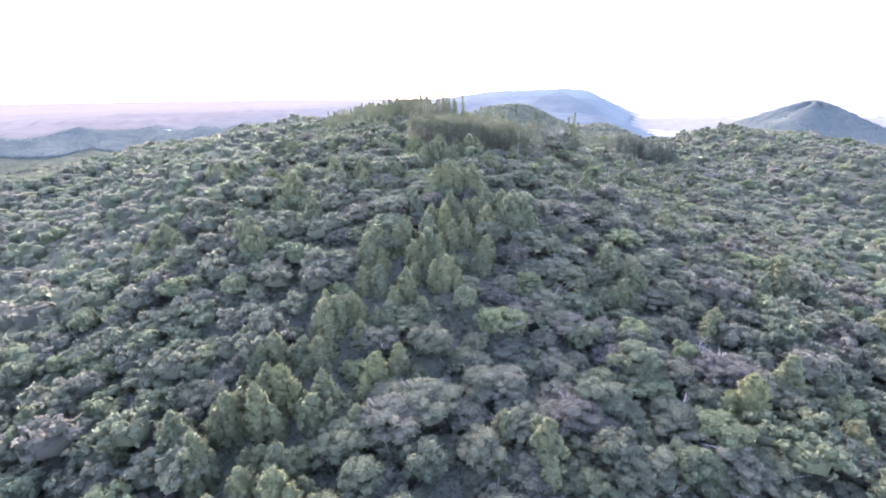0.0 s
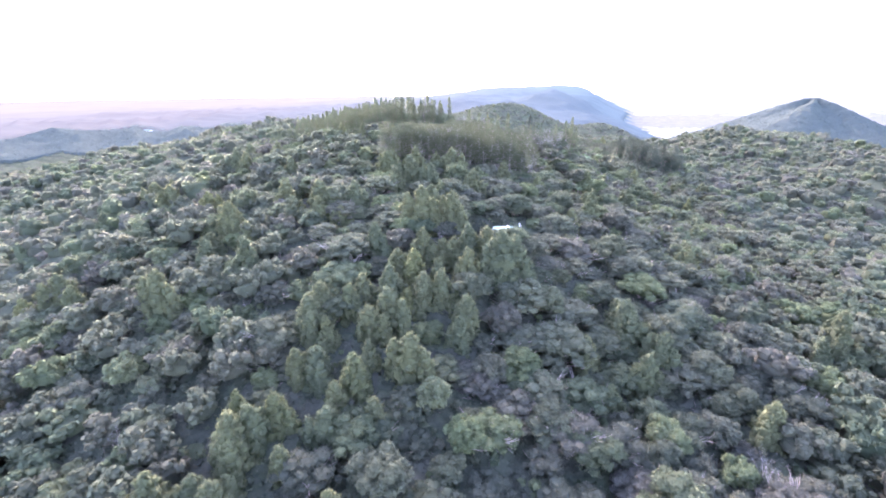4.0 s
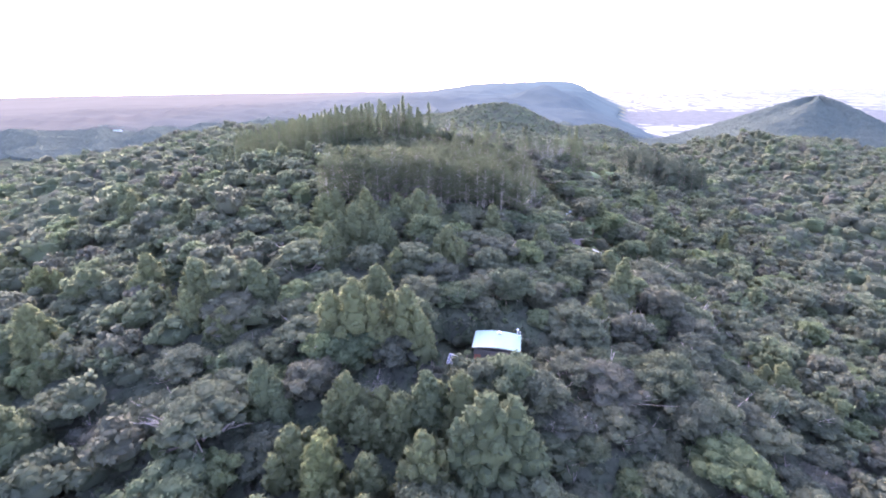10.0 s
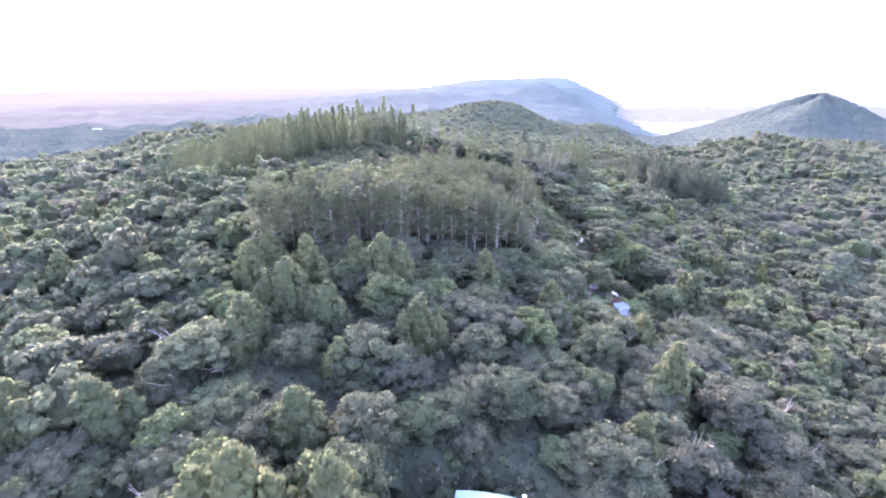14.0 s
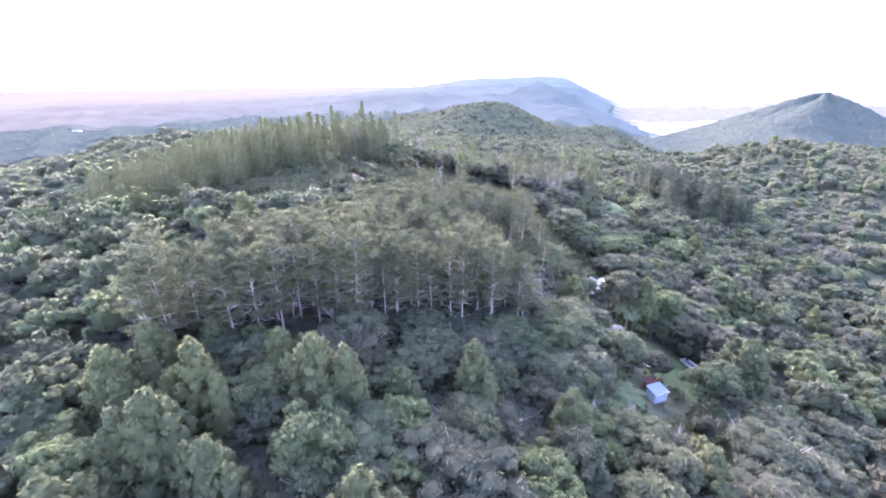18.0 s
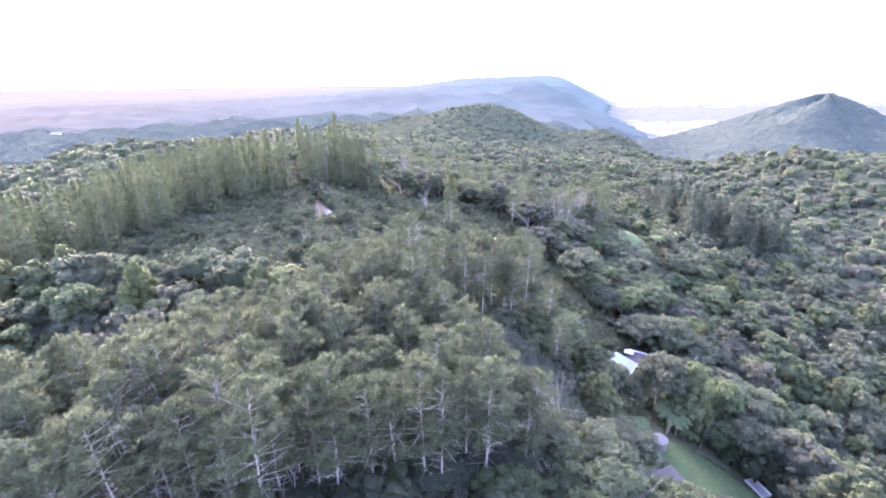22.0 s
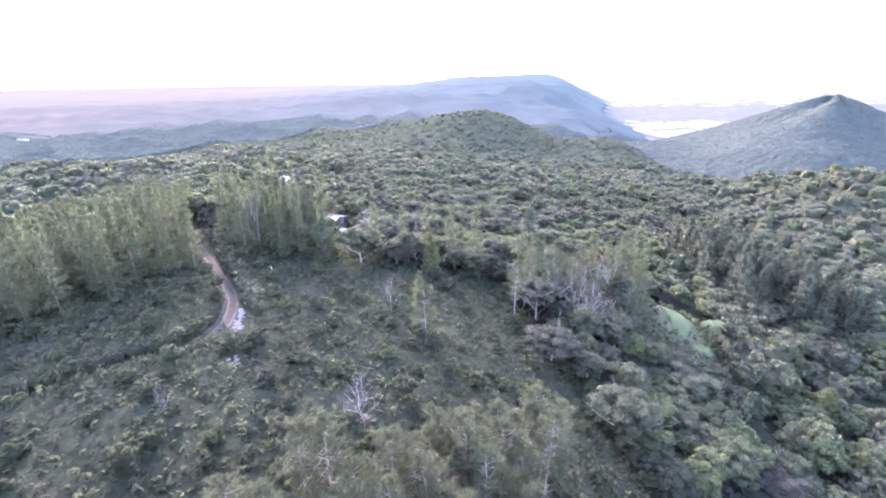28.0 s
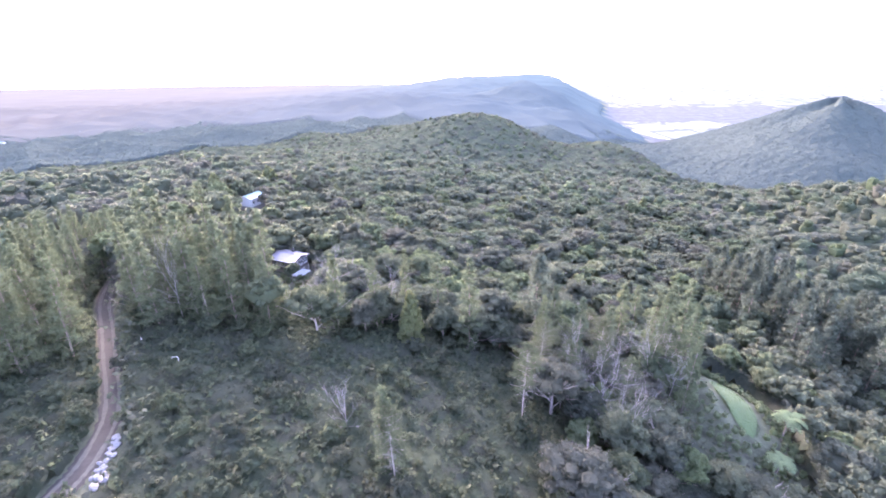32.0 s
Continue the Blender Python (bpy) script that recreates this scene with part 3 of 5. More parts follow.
# ---- tree models ----
broad_models, spread_models, spire_models, pine_models, young_models, dark_models, light_models, dull_models = [], [], [], [], [], [], [], []
for k in range(9):
    R = rng.uniform(3.0, 4.4)
    h = rng.uniform(3.8, 5.4)
    broad_models.append(make_tree("broadleaf_tree", "round-crowned evergreen forest tree with dense grey-green leaves", "tree", "broadleaf forest trees",
                                  trunk_shape(rng, h + R * 0.5, 0.24, 7, R * 0.85, forks=2), broad_crown(rng, R, h, 36, 3300, 0.19), BARK, LEAF))
for k in range(8):
    R = rng.uniform(3.6, 5.4)
    h = rng.uniform(4.2, 5.8)
    spread_models.append(make_tree("spreading_tree", "wide flat-topped forest tree with fine dull-green foliage and pale limbs", "tree", "spreading forest trees",
                                   trunk_shape(rng, h + R * 0.3, 0.26, 10, R * 0.98, 0.35, forks=4), broad_crown(rng, R, h, 50, 3300, 0.19, 0.5, 0.5, 0.2), BARK_PALE, LEAF))
for k in range(5):
    R = rng.uniform(2.8, 4.0)
    h = rng.uniform(4.0, 5.6)
    light_models.append(make_tree("light_green_tree", "leafy forest tree with fresh light-green rounded crown", "tree", "light green forest trees",
                                  trunk_shape(rng, h + R * 0.5, 0.22, 6, R * 0.85, forks=2), broad_crown(rng, R, h, 28, 2900, 0.21, 0.85), BARK, LEAF_LIGHT))
for k in range(6):
    R = rng.uniform(3.6, 5.0)
    h = rng.uniform(3.6, 5.0)
    dull_models.append(make_tree("dark_canopy_tree", "broad low-domed forest tree with dark dull foliage and pale forked limbs", "tree", "dark forest trees",
                                 trunk_shape(rng, h + R * 0.35, 0.26, 9, R * 0.96, 0.35, forks=3), broad_crown(rng, R, h, 52, 3300, 0.18, 0.55, 0.55, 0.16), BARK_PALE, LEAF_DARK))
for k in range(6):
    top = rng.uniform(10.0, 12.8)
    spire_models.append(make_tree("podocarp_tree", "tall lobed native conifer with yellow-green drooping foliage", "tree", "yellow-green conifers",
                                  trunk_shape(rng, top * 0.72, 0.28, 4, 1.4), spire_crown(rng, rng.uniform(4.0, 5.2), 1.4, top, 92, 3600, 0.2, 3), BARK, LEAF_YELLOW))


def pine_parts(rng, height, first, reach, whorls, tuft, dead=0.3, conical=False, per=4, girth=0.12):
    """Trunk with whorled limbs and side twigs; small needle tufts along the live ones."""
    wood = [tube([(0, 0, -0.6), (0.1, 0, height * 0.4), (0.0, 0.1, height * 0.75), (0, 0, height)], [girth, girth * 0.77, girth * 0.53, girth * 0.17], 6)]
    for k in range(26 if first > 0.2 else 3):
        h, az, l = height * first * rng.uniform(0.25, 1.0), rng.uniform(0, 6.28), rng.uniform(0.6, 2.1)
        d = np.array((math.cos(az), math.sin(az), rng.uniform(-0.1, 0.35)))
        wood.append(tube([(0, 0, h), np.array((0, 0, h)) + d * l], [0.03, 0.01], 3))
    cs, rs = [], []
    for w in range(whorls):
        f = w / (whorls - 1)
        L = reach * ((1 - f) ** 0.8 if conical else math.sin(math.pi * (0.2 + 0.78 * f)) ** 0.6) + 0.2
        for k in range(per):
            h = height * (first + (0.97 - first) * f) + rng.uniform(-0.35, 0.35) * height * 0.06
            az = w * 1.1 + k * 2 * math.pi / per + rng.uniform(-0.6, 0.6)
            l = L * rng.uniform(0.5, 1.2)
            d = np.array((math.cos(az), math.sin(az), 0.12 + 0.5 * f + rng.uniform(-0.1, 0.12)))
            side = np.array((-math.sin(az), math.cos(az), 0.05))
            p = np.array((0, 0, h))
            wood.append(tube([p, p + d * l * 0.55 + (0, 0, -0.05), p + d * l], [0.04, 0.026, 0.008], 3))
            if rng.uniform() > dead * (1 - f) * 2.0:
                for q in (0.38, 0.55, 0.7, 0.85, 1.0):
                    wide = (1.05 - q) * l * 0.45
                    for o in (-wide, wide) if q < 0.9 else (0.0,):
                        cs.append(p + d * l * q + side * o * rng.uniform(0.4, 1.1) + rng.uniform(-0.12, 0.12, 3))
                        rs.append(tuft * rng.uniform(0.6, 1.3) * (0.75 + 0.35 * (1 - f)))
    cs.append((0, 0, height * 0.985))
    rs.append(tuft * 0.7)
    return joined(wood), cs, rs


for k in range(6):
    H = rng.uniform(16.5, 20)
    wood, cs, rs = pine_parts(rng, H, 0.44, 3.0, 13, 0.36, 0.34, per=5)
    pine_models.append(make_tree("pine_tree", "tall pine with a bare pale trunk below a thin green top", "tree", "tall pines",
                                 wood, leaves(rng, cs, rs, 3800, 0.13, -0.6, 0.6, 1.2, 2.3, 0.3), BARK_PINE, LEAF_PINE))
for k in range(6):
    H = rng.uniform(13.5, 17)
    wood, cs, rs = pine_parts(rng, H, 0.1, 2.5, 15, 0.4, 0.08, True, 4, 0.12)
    young_models.append(make_tree("plantation_pine", "narrow plantation pine with yellow-green needles to low down", "tree", "plantation pines",
                                  wood, leaves(rng, cs, rs, 2800, 0.16, -0.6, 0.7, 1.1, 2.1, 0.38), BARK, LEAF_PLANT))
for k in range(4):
    H = rng.uniform(15, 19)
    wood, cs, rs = pine_parts(rng, H, 0.12, 4.6, 14, 0.62, 0.1, True, 5, 0.2)
    dark_models.append(make_tree("dark_pine", "broad dark pine with dense blue-green needles", "tree", "dark pines",
                                 wood, leaves(rng, cs, rs, 3000, 0.24, -0.6, 0.6, 1.1, 2.0, 0.4), BARK, LEAF_DARKPINE))

# ---- pines, each at its place ----
px, py = scatter(rng, -12, 55, 166, 236, 3.0)
ok = pines_front(px, py) & ~open_ground(px, py)
pp = list(zip(px[ok], py[ok])) + [(37, 221), (42, 216), (46, 203), (47, 210), (52, 262), (69, 275), (66, 270), (73, 279), (63, 276), (77, 270), (60, 268), (68, 264.5), (71, 284), (57, 272), (76, 287), (34.5, 249.5)]
stand(pine_models, pp, rng.uniform(0.88, 1.06, len(pp)) * np.interp([q[1] for q in pp], [169, 178, 188, 200, 226], [0.98, 1.0, 0.88, 0.78, 0.74]), rng)
px, py = scatter(rng, -78, 26, 188, 338, 3.9)
ok = plantation(px, py) & ~open_ground(px, py)
pp = sorted(zip(px[ok], py[ok]), key=lambda q: math.hypot(q[0] - 5, q[1] - 262))
more_pines = np.array(pp[280:])
pp = pp[:280] + [(24.6, 279), (31, 281), (36, 286), (42, 285), (58.5, 277), (62.5, 281), (70, 275), (77, 272), (83, 273), (82, 278), (34, 250.5), (74, 279), (47, 280), (64, 274), (80, 271.7), (78.8, 265.4), (80.5, 279.6), (85, 284), (84, 292), (88.6, 290)]
stand(young_models, pp, rng.uniform(0.82, 1.15, len(pp)) * plant_height([q[0] for q in pp]), rng)
px, py = scatter(rng, 110, 165, 265, 340, 5.2)
ok = dark_pines(px, py)
pp = list(zip(px[ok], py[ok])) + [(59.5, 283), (118, 283), (121, 290), (129, 294), (131, 289), (130, 280), (126, 306), (129, 316), (124, 285), (134, 283), (62, 289), (117.7, 319), (119, 301), (128.4, 313.6), (134.7, 304), (141, 296)]
size = rng.uniform(0.8, 1.1, len(pp))
size[-16] = 1.1
stand(dark_models, pp, size, rng)

# ---- the mixed forest ----
PODOCARPS = [(-27.7, 62.2), (-21, 68), (-16.3, 73.2), (-6.6, 77.5), (-16, 90), (-3.2, 96.4), (8.9, 108.6), (1.8, 81), (10.3, 91.6), (-26, 49.4), (-18.8, 50), (60.8, 60.7), (50, 55), (55, 75),
             (2.7, 110.6), (12.5, 109), (-1.9, 105), (-7.3, 95.8), (-14.6, 92.7), (2, 122.4), (4.9, 131), (-14, 132), (-22.7, 132.3), (-33, 136), (-70, 150), (-8.8, 159.7), (-3, 158.5), (0.5, 158),
             (-1.4, 153), (-5.4, 151.6), (5.4, 163.4), (10.8, 159.5), (19, 161.6), (27.3, 164.6), (-5.6, 146), (-63, 51), (-67, 104), (41, 96), (-86, 143), (-75, 159), (-82, 161), (38, 160), (16, 147), (18.2, 105), (21.2, 106.3)]
tx, ty = scatter(rng, -160, 230, 12, 420, 4.8)
strip = np.abs(tx - NEAR_X(ty))
wild = ~open_ground(tx, ty) & ~pines_front(tx, ty) & ~plantation(tx, ty) & ~scrubland(tx, ty) & ~dark_pines(tx, ty)
for qx, qy in PODOCARPS + [(62.5, 201.0), (67, 199.5), (16.5, 143), (66.4, 175.6), (52.0, 178.6), (31.5, 119.6)]:
    wild &= np.hypot(tx - qx, ty - qy) > (4.6 if qx == 31.5 else 3.0)
wild &= (np.hypot(tx - 21.5, ty - 121.5) > np.where(ty > 125, 7.4, 9.0)) & (np.hypot(tx - 58.5, ty - 206) > 8.5) & (np.hypot(tx - 57.5, ty - 176) > 6.5) & (np.hypot(tx - 10.5, ty - 306) > 7)
wild &= (strip < 72 + (ty + 5) * 0.4) & (strip < 104)
tx, ty, strip = tx[wild], ty[wild], strip[wild]
spire_p = 0.03 + 0.85 * np.exp(-(way_distance(tx, ty, [(-25, 48), (-17, 70), (-8, 84), (-2, 98), (8, 109)]) / 10.5) ** 2) + 0.1 * np.exp(-(np.hypot(tx + 38, ty - 128) / 25) ** 2)
light_p = 0.08 + 0.34 * (np.exp(-(np.hypot((tx - 85) / 30, (ty - 225) / 60)) ** 2))
roll = rng.uniform(size=tx.size)
sort_of = np.where(roll < spire_p, 2, np.where(roll < spire_p + light_p, 3, rng.choice([0, 1, 4], tx.size, p=[0.4, 0.32, 0.28])))
detail = np.zeros(tx.size, bool)
for code, models in ((0, broad_models), (1, spread_models), (2, spire_models), (3, light_models), (4, dull_models)):
    who = np.nonzero(sort_of == code)[0]
    who = who[np.argsort(strip[who] + 0.12 * np.maximum(ty[who] - 230, 0))][:275]
    detail[who] = True
    extra = PODOCARPS + [(67, 199.5)] if code == 2 else [(66, 204), (70.5, 205), (64.2, 197.6), (71, 200)] if code == 3 else [(62.5, 201.0), (18.2, 114.3), (22.2, 114.2), (26.2, 113.6), (54.6, 201.8), (58.0, 200.6), (56.9, 182.2), (60.6, 181.8), (66.4, 175.6), (52.0, 178.6), (12, 301.5), (53.8, 206), (70.8, 194.0), (74.4, 190.6), (67.6, 196.2), (63.2, 183.4), (64.4, 172.6), (68.8, 173.0)] if code == 0 else []
    size = np.concatenate([np.where([q in ((18.2, 105), (21.2, 106.3)) for q in extra], 1.2, rng.uniform(0.85, 1.12, len(extra))) if code in (2, 3) else np.array([1.12, 1.1, 1.18, 1.2, 0.74, 0.66, 0.55, 0.62, 1.15, 1.0, 0.55, 0.75, 0.45, 0.42, 0.46, 0.4, 0.6, 0.72][:len(extra)]), rng.uniform(0.72, 1.1, len(who)) * (0.98 if code == 2 else 1.0) * np.where(pine_gap(tx[who], ty[who]), 0.6, 1.0) * np.where(np.hypot(tx[who] - 22, ty[who] - 123) < 11.5, 0.68, 1.0)])
    stand(models, extra + [(tx[i], ty[i]) for i in who], size, rng)


def forest(name, label, variants, x, y, scale, material, rng, category="forest", sink=0.1):
    """One joined stretch of woodland: a turned and scaled crown at each place."""
    z = ground_z(x, y) - sink
    order = rng.integers(0, len(variants), len(x))
    vs, fs, ts, n = [], [], [], 0
    for k, (v, f) in enumerate(variants):
        who = np.nonzero(order == k)[0]
        if not len(who):
            continue
        a = rng.uniform(0, 2 * math.pi, len(who))
        s = scale[who]
        c, q = np.cos(a) * s, np.sin(a) * s
        sh = rng.uniform(0.85, 1.2, len(who)) * s
        w = np.empty((len(who), len(v), 3))
        w[:, :, 0] = v[None, :, 0] * c[:, None] - v[None, :, 1] * q[:, None] + x[who][:, None]
        w[:, :, 1] = v[None, :, 0] * q[:, None] + v[None, :, 1] * c[:, None] + y[who][:, None]
        w[:, :, 2] = v[None, :, 2] * sh[:, None] + z[who][:, None]
        vs.append(w.reshape(-1, 3))
        fs.append((f[None] + (np.arange(len(who)) * len(v))[:, None, None] + n).reshape(-1, f.shape[1]))
        ts.append(np.repeat(rng.uniform(0, 1, len(who)), len(v)))
        n += len(who) * len(v)
    me = mesh_from(name, np.concatenate(vs), np.concatenate(fs), True, np.concatenate(ts))
    me.materials.append(material)
    return tagged(new(name, me), label, category, kind="stuff")


mid_broad = [broad_crown(rng, rng.uniform(3.2, 4.6), rng.uniform(4.0, 5.4), 11, 260, 0.36, rng.uniform(0.5, 0.8)) for _ in range(8)]
mid_spire = [spire_crown(rng, 3.0, 2.5, rng.uniform(10.5, 13.5), 18, 380, 0.3, 2) for _ in range(4)]
rest = ~detail
for code, mat, var, name in ((0, LEAF, mid_broad, "forest_canopy"), (2, LEAF_YELLOW, mid_spire, "conifer_canopy"), (3, LEAF_LIGHT, mid_broad, "light_green_canopy")):
    who = rest & ((sort_of == code) | ((code == 0) & ((sort_of == 1) | (sort_of == 4))))
    if who.any():
        forest(name, "dense evergreen forest canopy on the slopes" if code == 0 else "paler green crowns among the dark forest", var, tx[who], ty[who], rng.uniform(0.76, 1.15, who.sum()), mat, rng)


def domes(x, y, spacing, rng_seed):
    """Height of close-set round crowns (0 to about 1.3) and the tint of the crown on top, at each place."""
    best, tint = np.full(x.shape, -9.0), np.zeros(x.shape)
    i0, j0 = np.floor(x / spacing).astype(np.int64), np.floor(y / spacing).astype(np.int64)
    for di in (-1, 0, 1):
        for dj in (-1, 0, 1):
            i, j = i0 + di, j0 + dj
            h = (i * 73856093 ^ j * 19349663 ^ rng_seed * 83492791) & 0xFFFFFF
            r1, r2, r3, r4 = (h % 251) / 251, (h // 251 % 241) / 241, (h // 60491 % 239) / 239, (h * 7 % 233) / 233
            d = np.hypot(x - (i + 0.1 + 0.8 * r1) * spacing, y - (j + 0.1 + 0.8 * r2) * spacing) / (spacing * (0.7 + 0.35 * r4))
            v = np.sqrt(np.maximum(0.0, 1 - d * d)) + 0.35 * r3 - np.maximum(0, d - 1) * 1.5
            tint = np.where(v > best, r3 * 0.7 + 0.3 * r1, tint)
            best = np.maximum(best, v)
    return np.maximum(best, -0.3), tint


def canopy(name, label, x0, x1, y0, y1, step, mask, spacing, rise, amp, clump, material, rng, tufts=0, size=0.4, category="forest", taper=0):
    """Unbroken growth as one uneven sheet of joined round crowns with smaller clumps on them, and leaf tufts on top."""
    xs, ys = np.arange(x0, x1, step), np.arange(y0, y1, step)
    X, Y = np.meshgrid(xs, ys)
    X = X + rng.uniform(-0.3, 0.3, X.shape) * step
    Y = Y + rng.uniform(-0.3, 0.3, Y.shape) * step
    keep = mask(X, Y)

    edge = keep.astype(float)
    for _ in range(taper):
        edge[1:-1, 1:-1] = (edge[1:-1, 1:-1] + edge[:-2, 1:-1] + edge[2:, 1:-1] + edge[1:-1, :-2] + edge[1:-1, 2:]) / 5

    def top(x, y):
        h, tint = domes(x, y, spacing, 3)
        wide, tint2 = domes(x, y, spacing * 1.75, 11)
        tint = np.where(wide > h, tint2, tint)
        h = np.maximum(h, wide * 1.3 - 0.3)
        h2, _ = domes(x + 0.4 * np.sin(y), y, spacing * 0.36, 5)
        return ground_z(x, y) + rise * (0.9 + 0.2 * rolling(x * 6, y * 6)) + amp * h + clump * h2, tint
    Z, tint = top(X.ravel(), Y.ravel())
    if taper:
        low = ground_z(X.ravel(), Y.ravel()) - 0.2
        Z = low + (Z - low) * smooth((edge.ravel() - 0.52) / 0.4)
    idx = np.arange(X.size).reshape(X.shape)
    ok = keep[:-1, :-1] & keep[:-1, 1:] & keep[1:, 1:] & keep[1:, :-1]
    f = np.stack([idx[:-1, :-1][ok], idx[:-1, 1:][ok], idx[1:, 1:][ok], idx[1:, :-1][ok]], 1)
    used, inv = np.unique(f, return_inverse=True)
    v, f, tint = np.stack([X.ravel(), Y.ravel(), Z], 1)[used], inv.reshape(f.shape), tint[used]
    if tufts:
        c = v[rng.integers(0, len(v), tufts)] + rng.normal(size=(tufts, 3)) * (step * 0.4, step * 0.4, 0)
        c[:, 2], tt = top(c[:, 0], c[:, 1])
        lv, lf = leaves(rng, [(0, 0, 0)], [0.01], tufts, size, -1.0, 1.0, 0.9)
        lv = lv.reshape(-1, 4, 3) + (c + (0, 0, size * 0.1))[:, None]
        f = np.concatenate([f, lf + len(v)])
        v, tint = np.concatenate([v, lv.reshape(-1, 3)]), np.concatenate([tint, np.repeat(tt, 4)])
    me = mesh_from(name, v, f, True, tint)
    me.materials.append(material)
    return tagged(new(name, me), label, category, kind="stuff")


def hillside(x, y):
    s = np.abs(x - NEAR_X(y))
    near = (s < 62 + (y + 5) * 0.4) & (s < 94) & (y < 408) & (y > 22)
    return ~near & (s < 175 + 1.0 * np.maximum(y - 20, 0)) & (np.hypot(x, y) < 748) & ~open_ground(x, y) & ~plantation(x, y) & ~dark_pines(x, y) & (ground_z(x, y) > -95)


def distant(x, y):
    r = np.hypot(x, y)
    return (r >= 716) & ~remote(x, y, 1132.0) & (np.abs(x - NEAR_X(np.minimum(y, 220))) < 30 + 1.05 * y) & (ground_z(x, y) > -122) & ~open_ground(x, y)


def uplands(x, y):
    r = np.hypot(x, y)
    return remote(x, y, 1080.0) & (r < 2400) & (np.abs(x) < 1.05 * y) & (ground_z(x, y) > -121)


def scrub_floor(x, y):
    return (scrubland(x, y) | scrubland(x, y - 7) | scrubland(x - 5, y) | scrubland(x + 4, y) | scrubland(x, y + 4) | (plantation(x, y) & (x > -62) & (y < 300))) & ~built(x, y)


def understory(x, y):
    s = np.abs(x - NEAR_X(y))
    return (s < 82 + (y + 5) * 0.4) & (s < 114) & (y < 430) & (y > 10) & ~open_ground(x, y) & ~scrub_floor(x - 1.5, y - 1.5)


canopy("hillside_forest", "unbroken evergreen forest over the middle hills", -560, 480, -70, 740, 1.6, hillside, 4.6, 0.2, 3.4, 1.4, LEAF_FAR, rng, 120000, 0.45, "forest", 4)
slope_crowns = []
for _ in range(10):
    R, cs, rs = rng.uniform(2.6, 3.7), [], []
    for k in range(2):
        t, q = k * 3.1 + rng.uniform(0, 1), R * rng.uniform(0.3, 0.55)
        cs.append((math.cos(t) * q, math.sin(t) * q, rng.uniform(5.2, 6.6)))
        rs.append(R * rng.uniform(0.42, 0.62))
    heart = cores(rng, cs + [(0, 0, 4.6)], rs + [R * 0.9], 0.75, 0.9)
    slope_crowns.append(joined([heart, leaves(rng, cs, rs, 46, 0.46, -0.2, 0.75, 0.6)]))
hx, hy = scatter(rng, -260, 330, 20, 520, 5.0)
fx_, fy_ = scatter(rng, -500, 470, 60, 730, 5.9)
near = lambda x, y: (np.abs(x - NEAR_X(y)) < np.minimum(y + 75, 215)) & (y < 500)
ok, ok2 = hillside(hx, hy) & near(hx, hy), hillside(fx_, fy_) & ~near(fx_, fy_) & (np.abs(fx_ - NEAR_X(fy_)) < np.minimum(fy_ + 75, 470))
forest("slope_forest", "close-set evergreen crowns on the valley sides", slope_crowns, np.concatenate([hx[ok], fx_[ok2]]), np.concatenate([hy[ok], fy_[ok2]]),
       np.concatenate([rng.uniform(0.75, 1.3, ok.sum()), np.interp(fy_[ok2], [400, 560], [1.5, 0.95]) * rng.uniform(0.7, 1.0, ok2.sum())]), LEAF, rng)
canopy("distant_forest", "far wooded hills and a cone-shaped peak under forest, haze painted into the leaf colour", -1150, 1150, 200, 1300, 2.6, distant, 6.8, 0.8, 4.6, 2.2, LEAF_DISTANT_HAZE, rng, 150000, 0.8, taper=3)
canopy("horizon_forest", "wooded uplands fading towards the horizon in painted, glowing haze", -1900, 1250, 600, 2400, 9.0, uplands, 26, 1.0, 5.0, 2.5, FAR_LAND_HAZE, rng, taper=4)
canopy("understory", "shrubs and young trees filling the gaps below the forest crowns", -120, 200, 10, 432, 1.0, understory, 3.0, 1.5, 2.1, 0.7, LEAF_FAR, rng, 270000, 0.33, "shrubs", 12)
if len(more_pines):
    far_p = [spire_crown(rng, 2.0, 1.5, rng.uniform(11, 14), 10, 150, 0.36, 1) for _ in range(4)]
    forest("plantation_block", "dense plantation pines on the far side of the hill", far_p, more_pines[:, 0], more_pines[:, 1], rng.uniform(0.82, 1.15, len(more_pines)) * plant_height(more_pines[:, 0]), LEAF_PLANT, rng)

# ---- scrub ----
sc = [broad_crown(rng, rng.uniform(0.85, 1.1), 0.5, 3, 60, 0.16, 1.1) for _ in range(6)]
canopy("scrub", "low dense tea-tree scrub with fine dull-green leaves", -64, 70, 192, 302, 0.4, scrub_floor, 2.2, 0.3, 0.9, 0.35, LEAF_SCRUB, rng, 60000, 0.2, "scrub", 6)
bushlets = [leaves(rng, [(0, 0, 0.75), (0.12, 0.1, 1.25)], [0.42, 0.27], 17, 0.2, -0.3, 1.6, 0.5, 1.3) for _ in range(8)]
bx, by = scatter(rng, -62, 68, 194, 300, 0.78)
ok = scrub_floor(bx, by) & (np.abs(bx - 4) < 66)
forest("scrub_bushes", "upright tea-tree bushes with fine grey-green leaves, close-set", bushlets, bx[ok], by[ok], rng.uniform(0.7, 1.35, ok.sum()), LEAF_SCRUB, rng, "scrub", -0.25)
wx, wy = scatter(rng, -58, 62, 200, 280, 4.4)
ok = scrub_floor(wx, wy) & (rng.uniform(size=wx.size) < 0.6)
forest("tall_shrubs", "taller rounded shrubs standing out of the scrub", mid_broad, wx[ok], wy[ok], rng.uniform(0.26, 0.5, ok.sum()), LEAF_SCRUB, rng, "shrubs")
ux, uy = scatter(rng, -90, 130, 30, 232, 3.6)
ok = understory(ux, uy) & (np.abs(ux - NEAR_X(uy)) < 66)
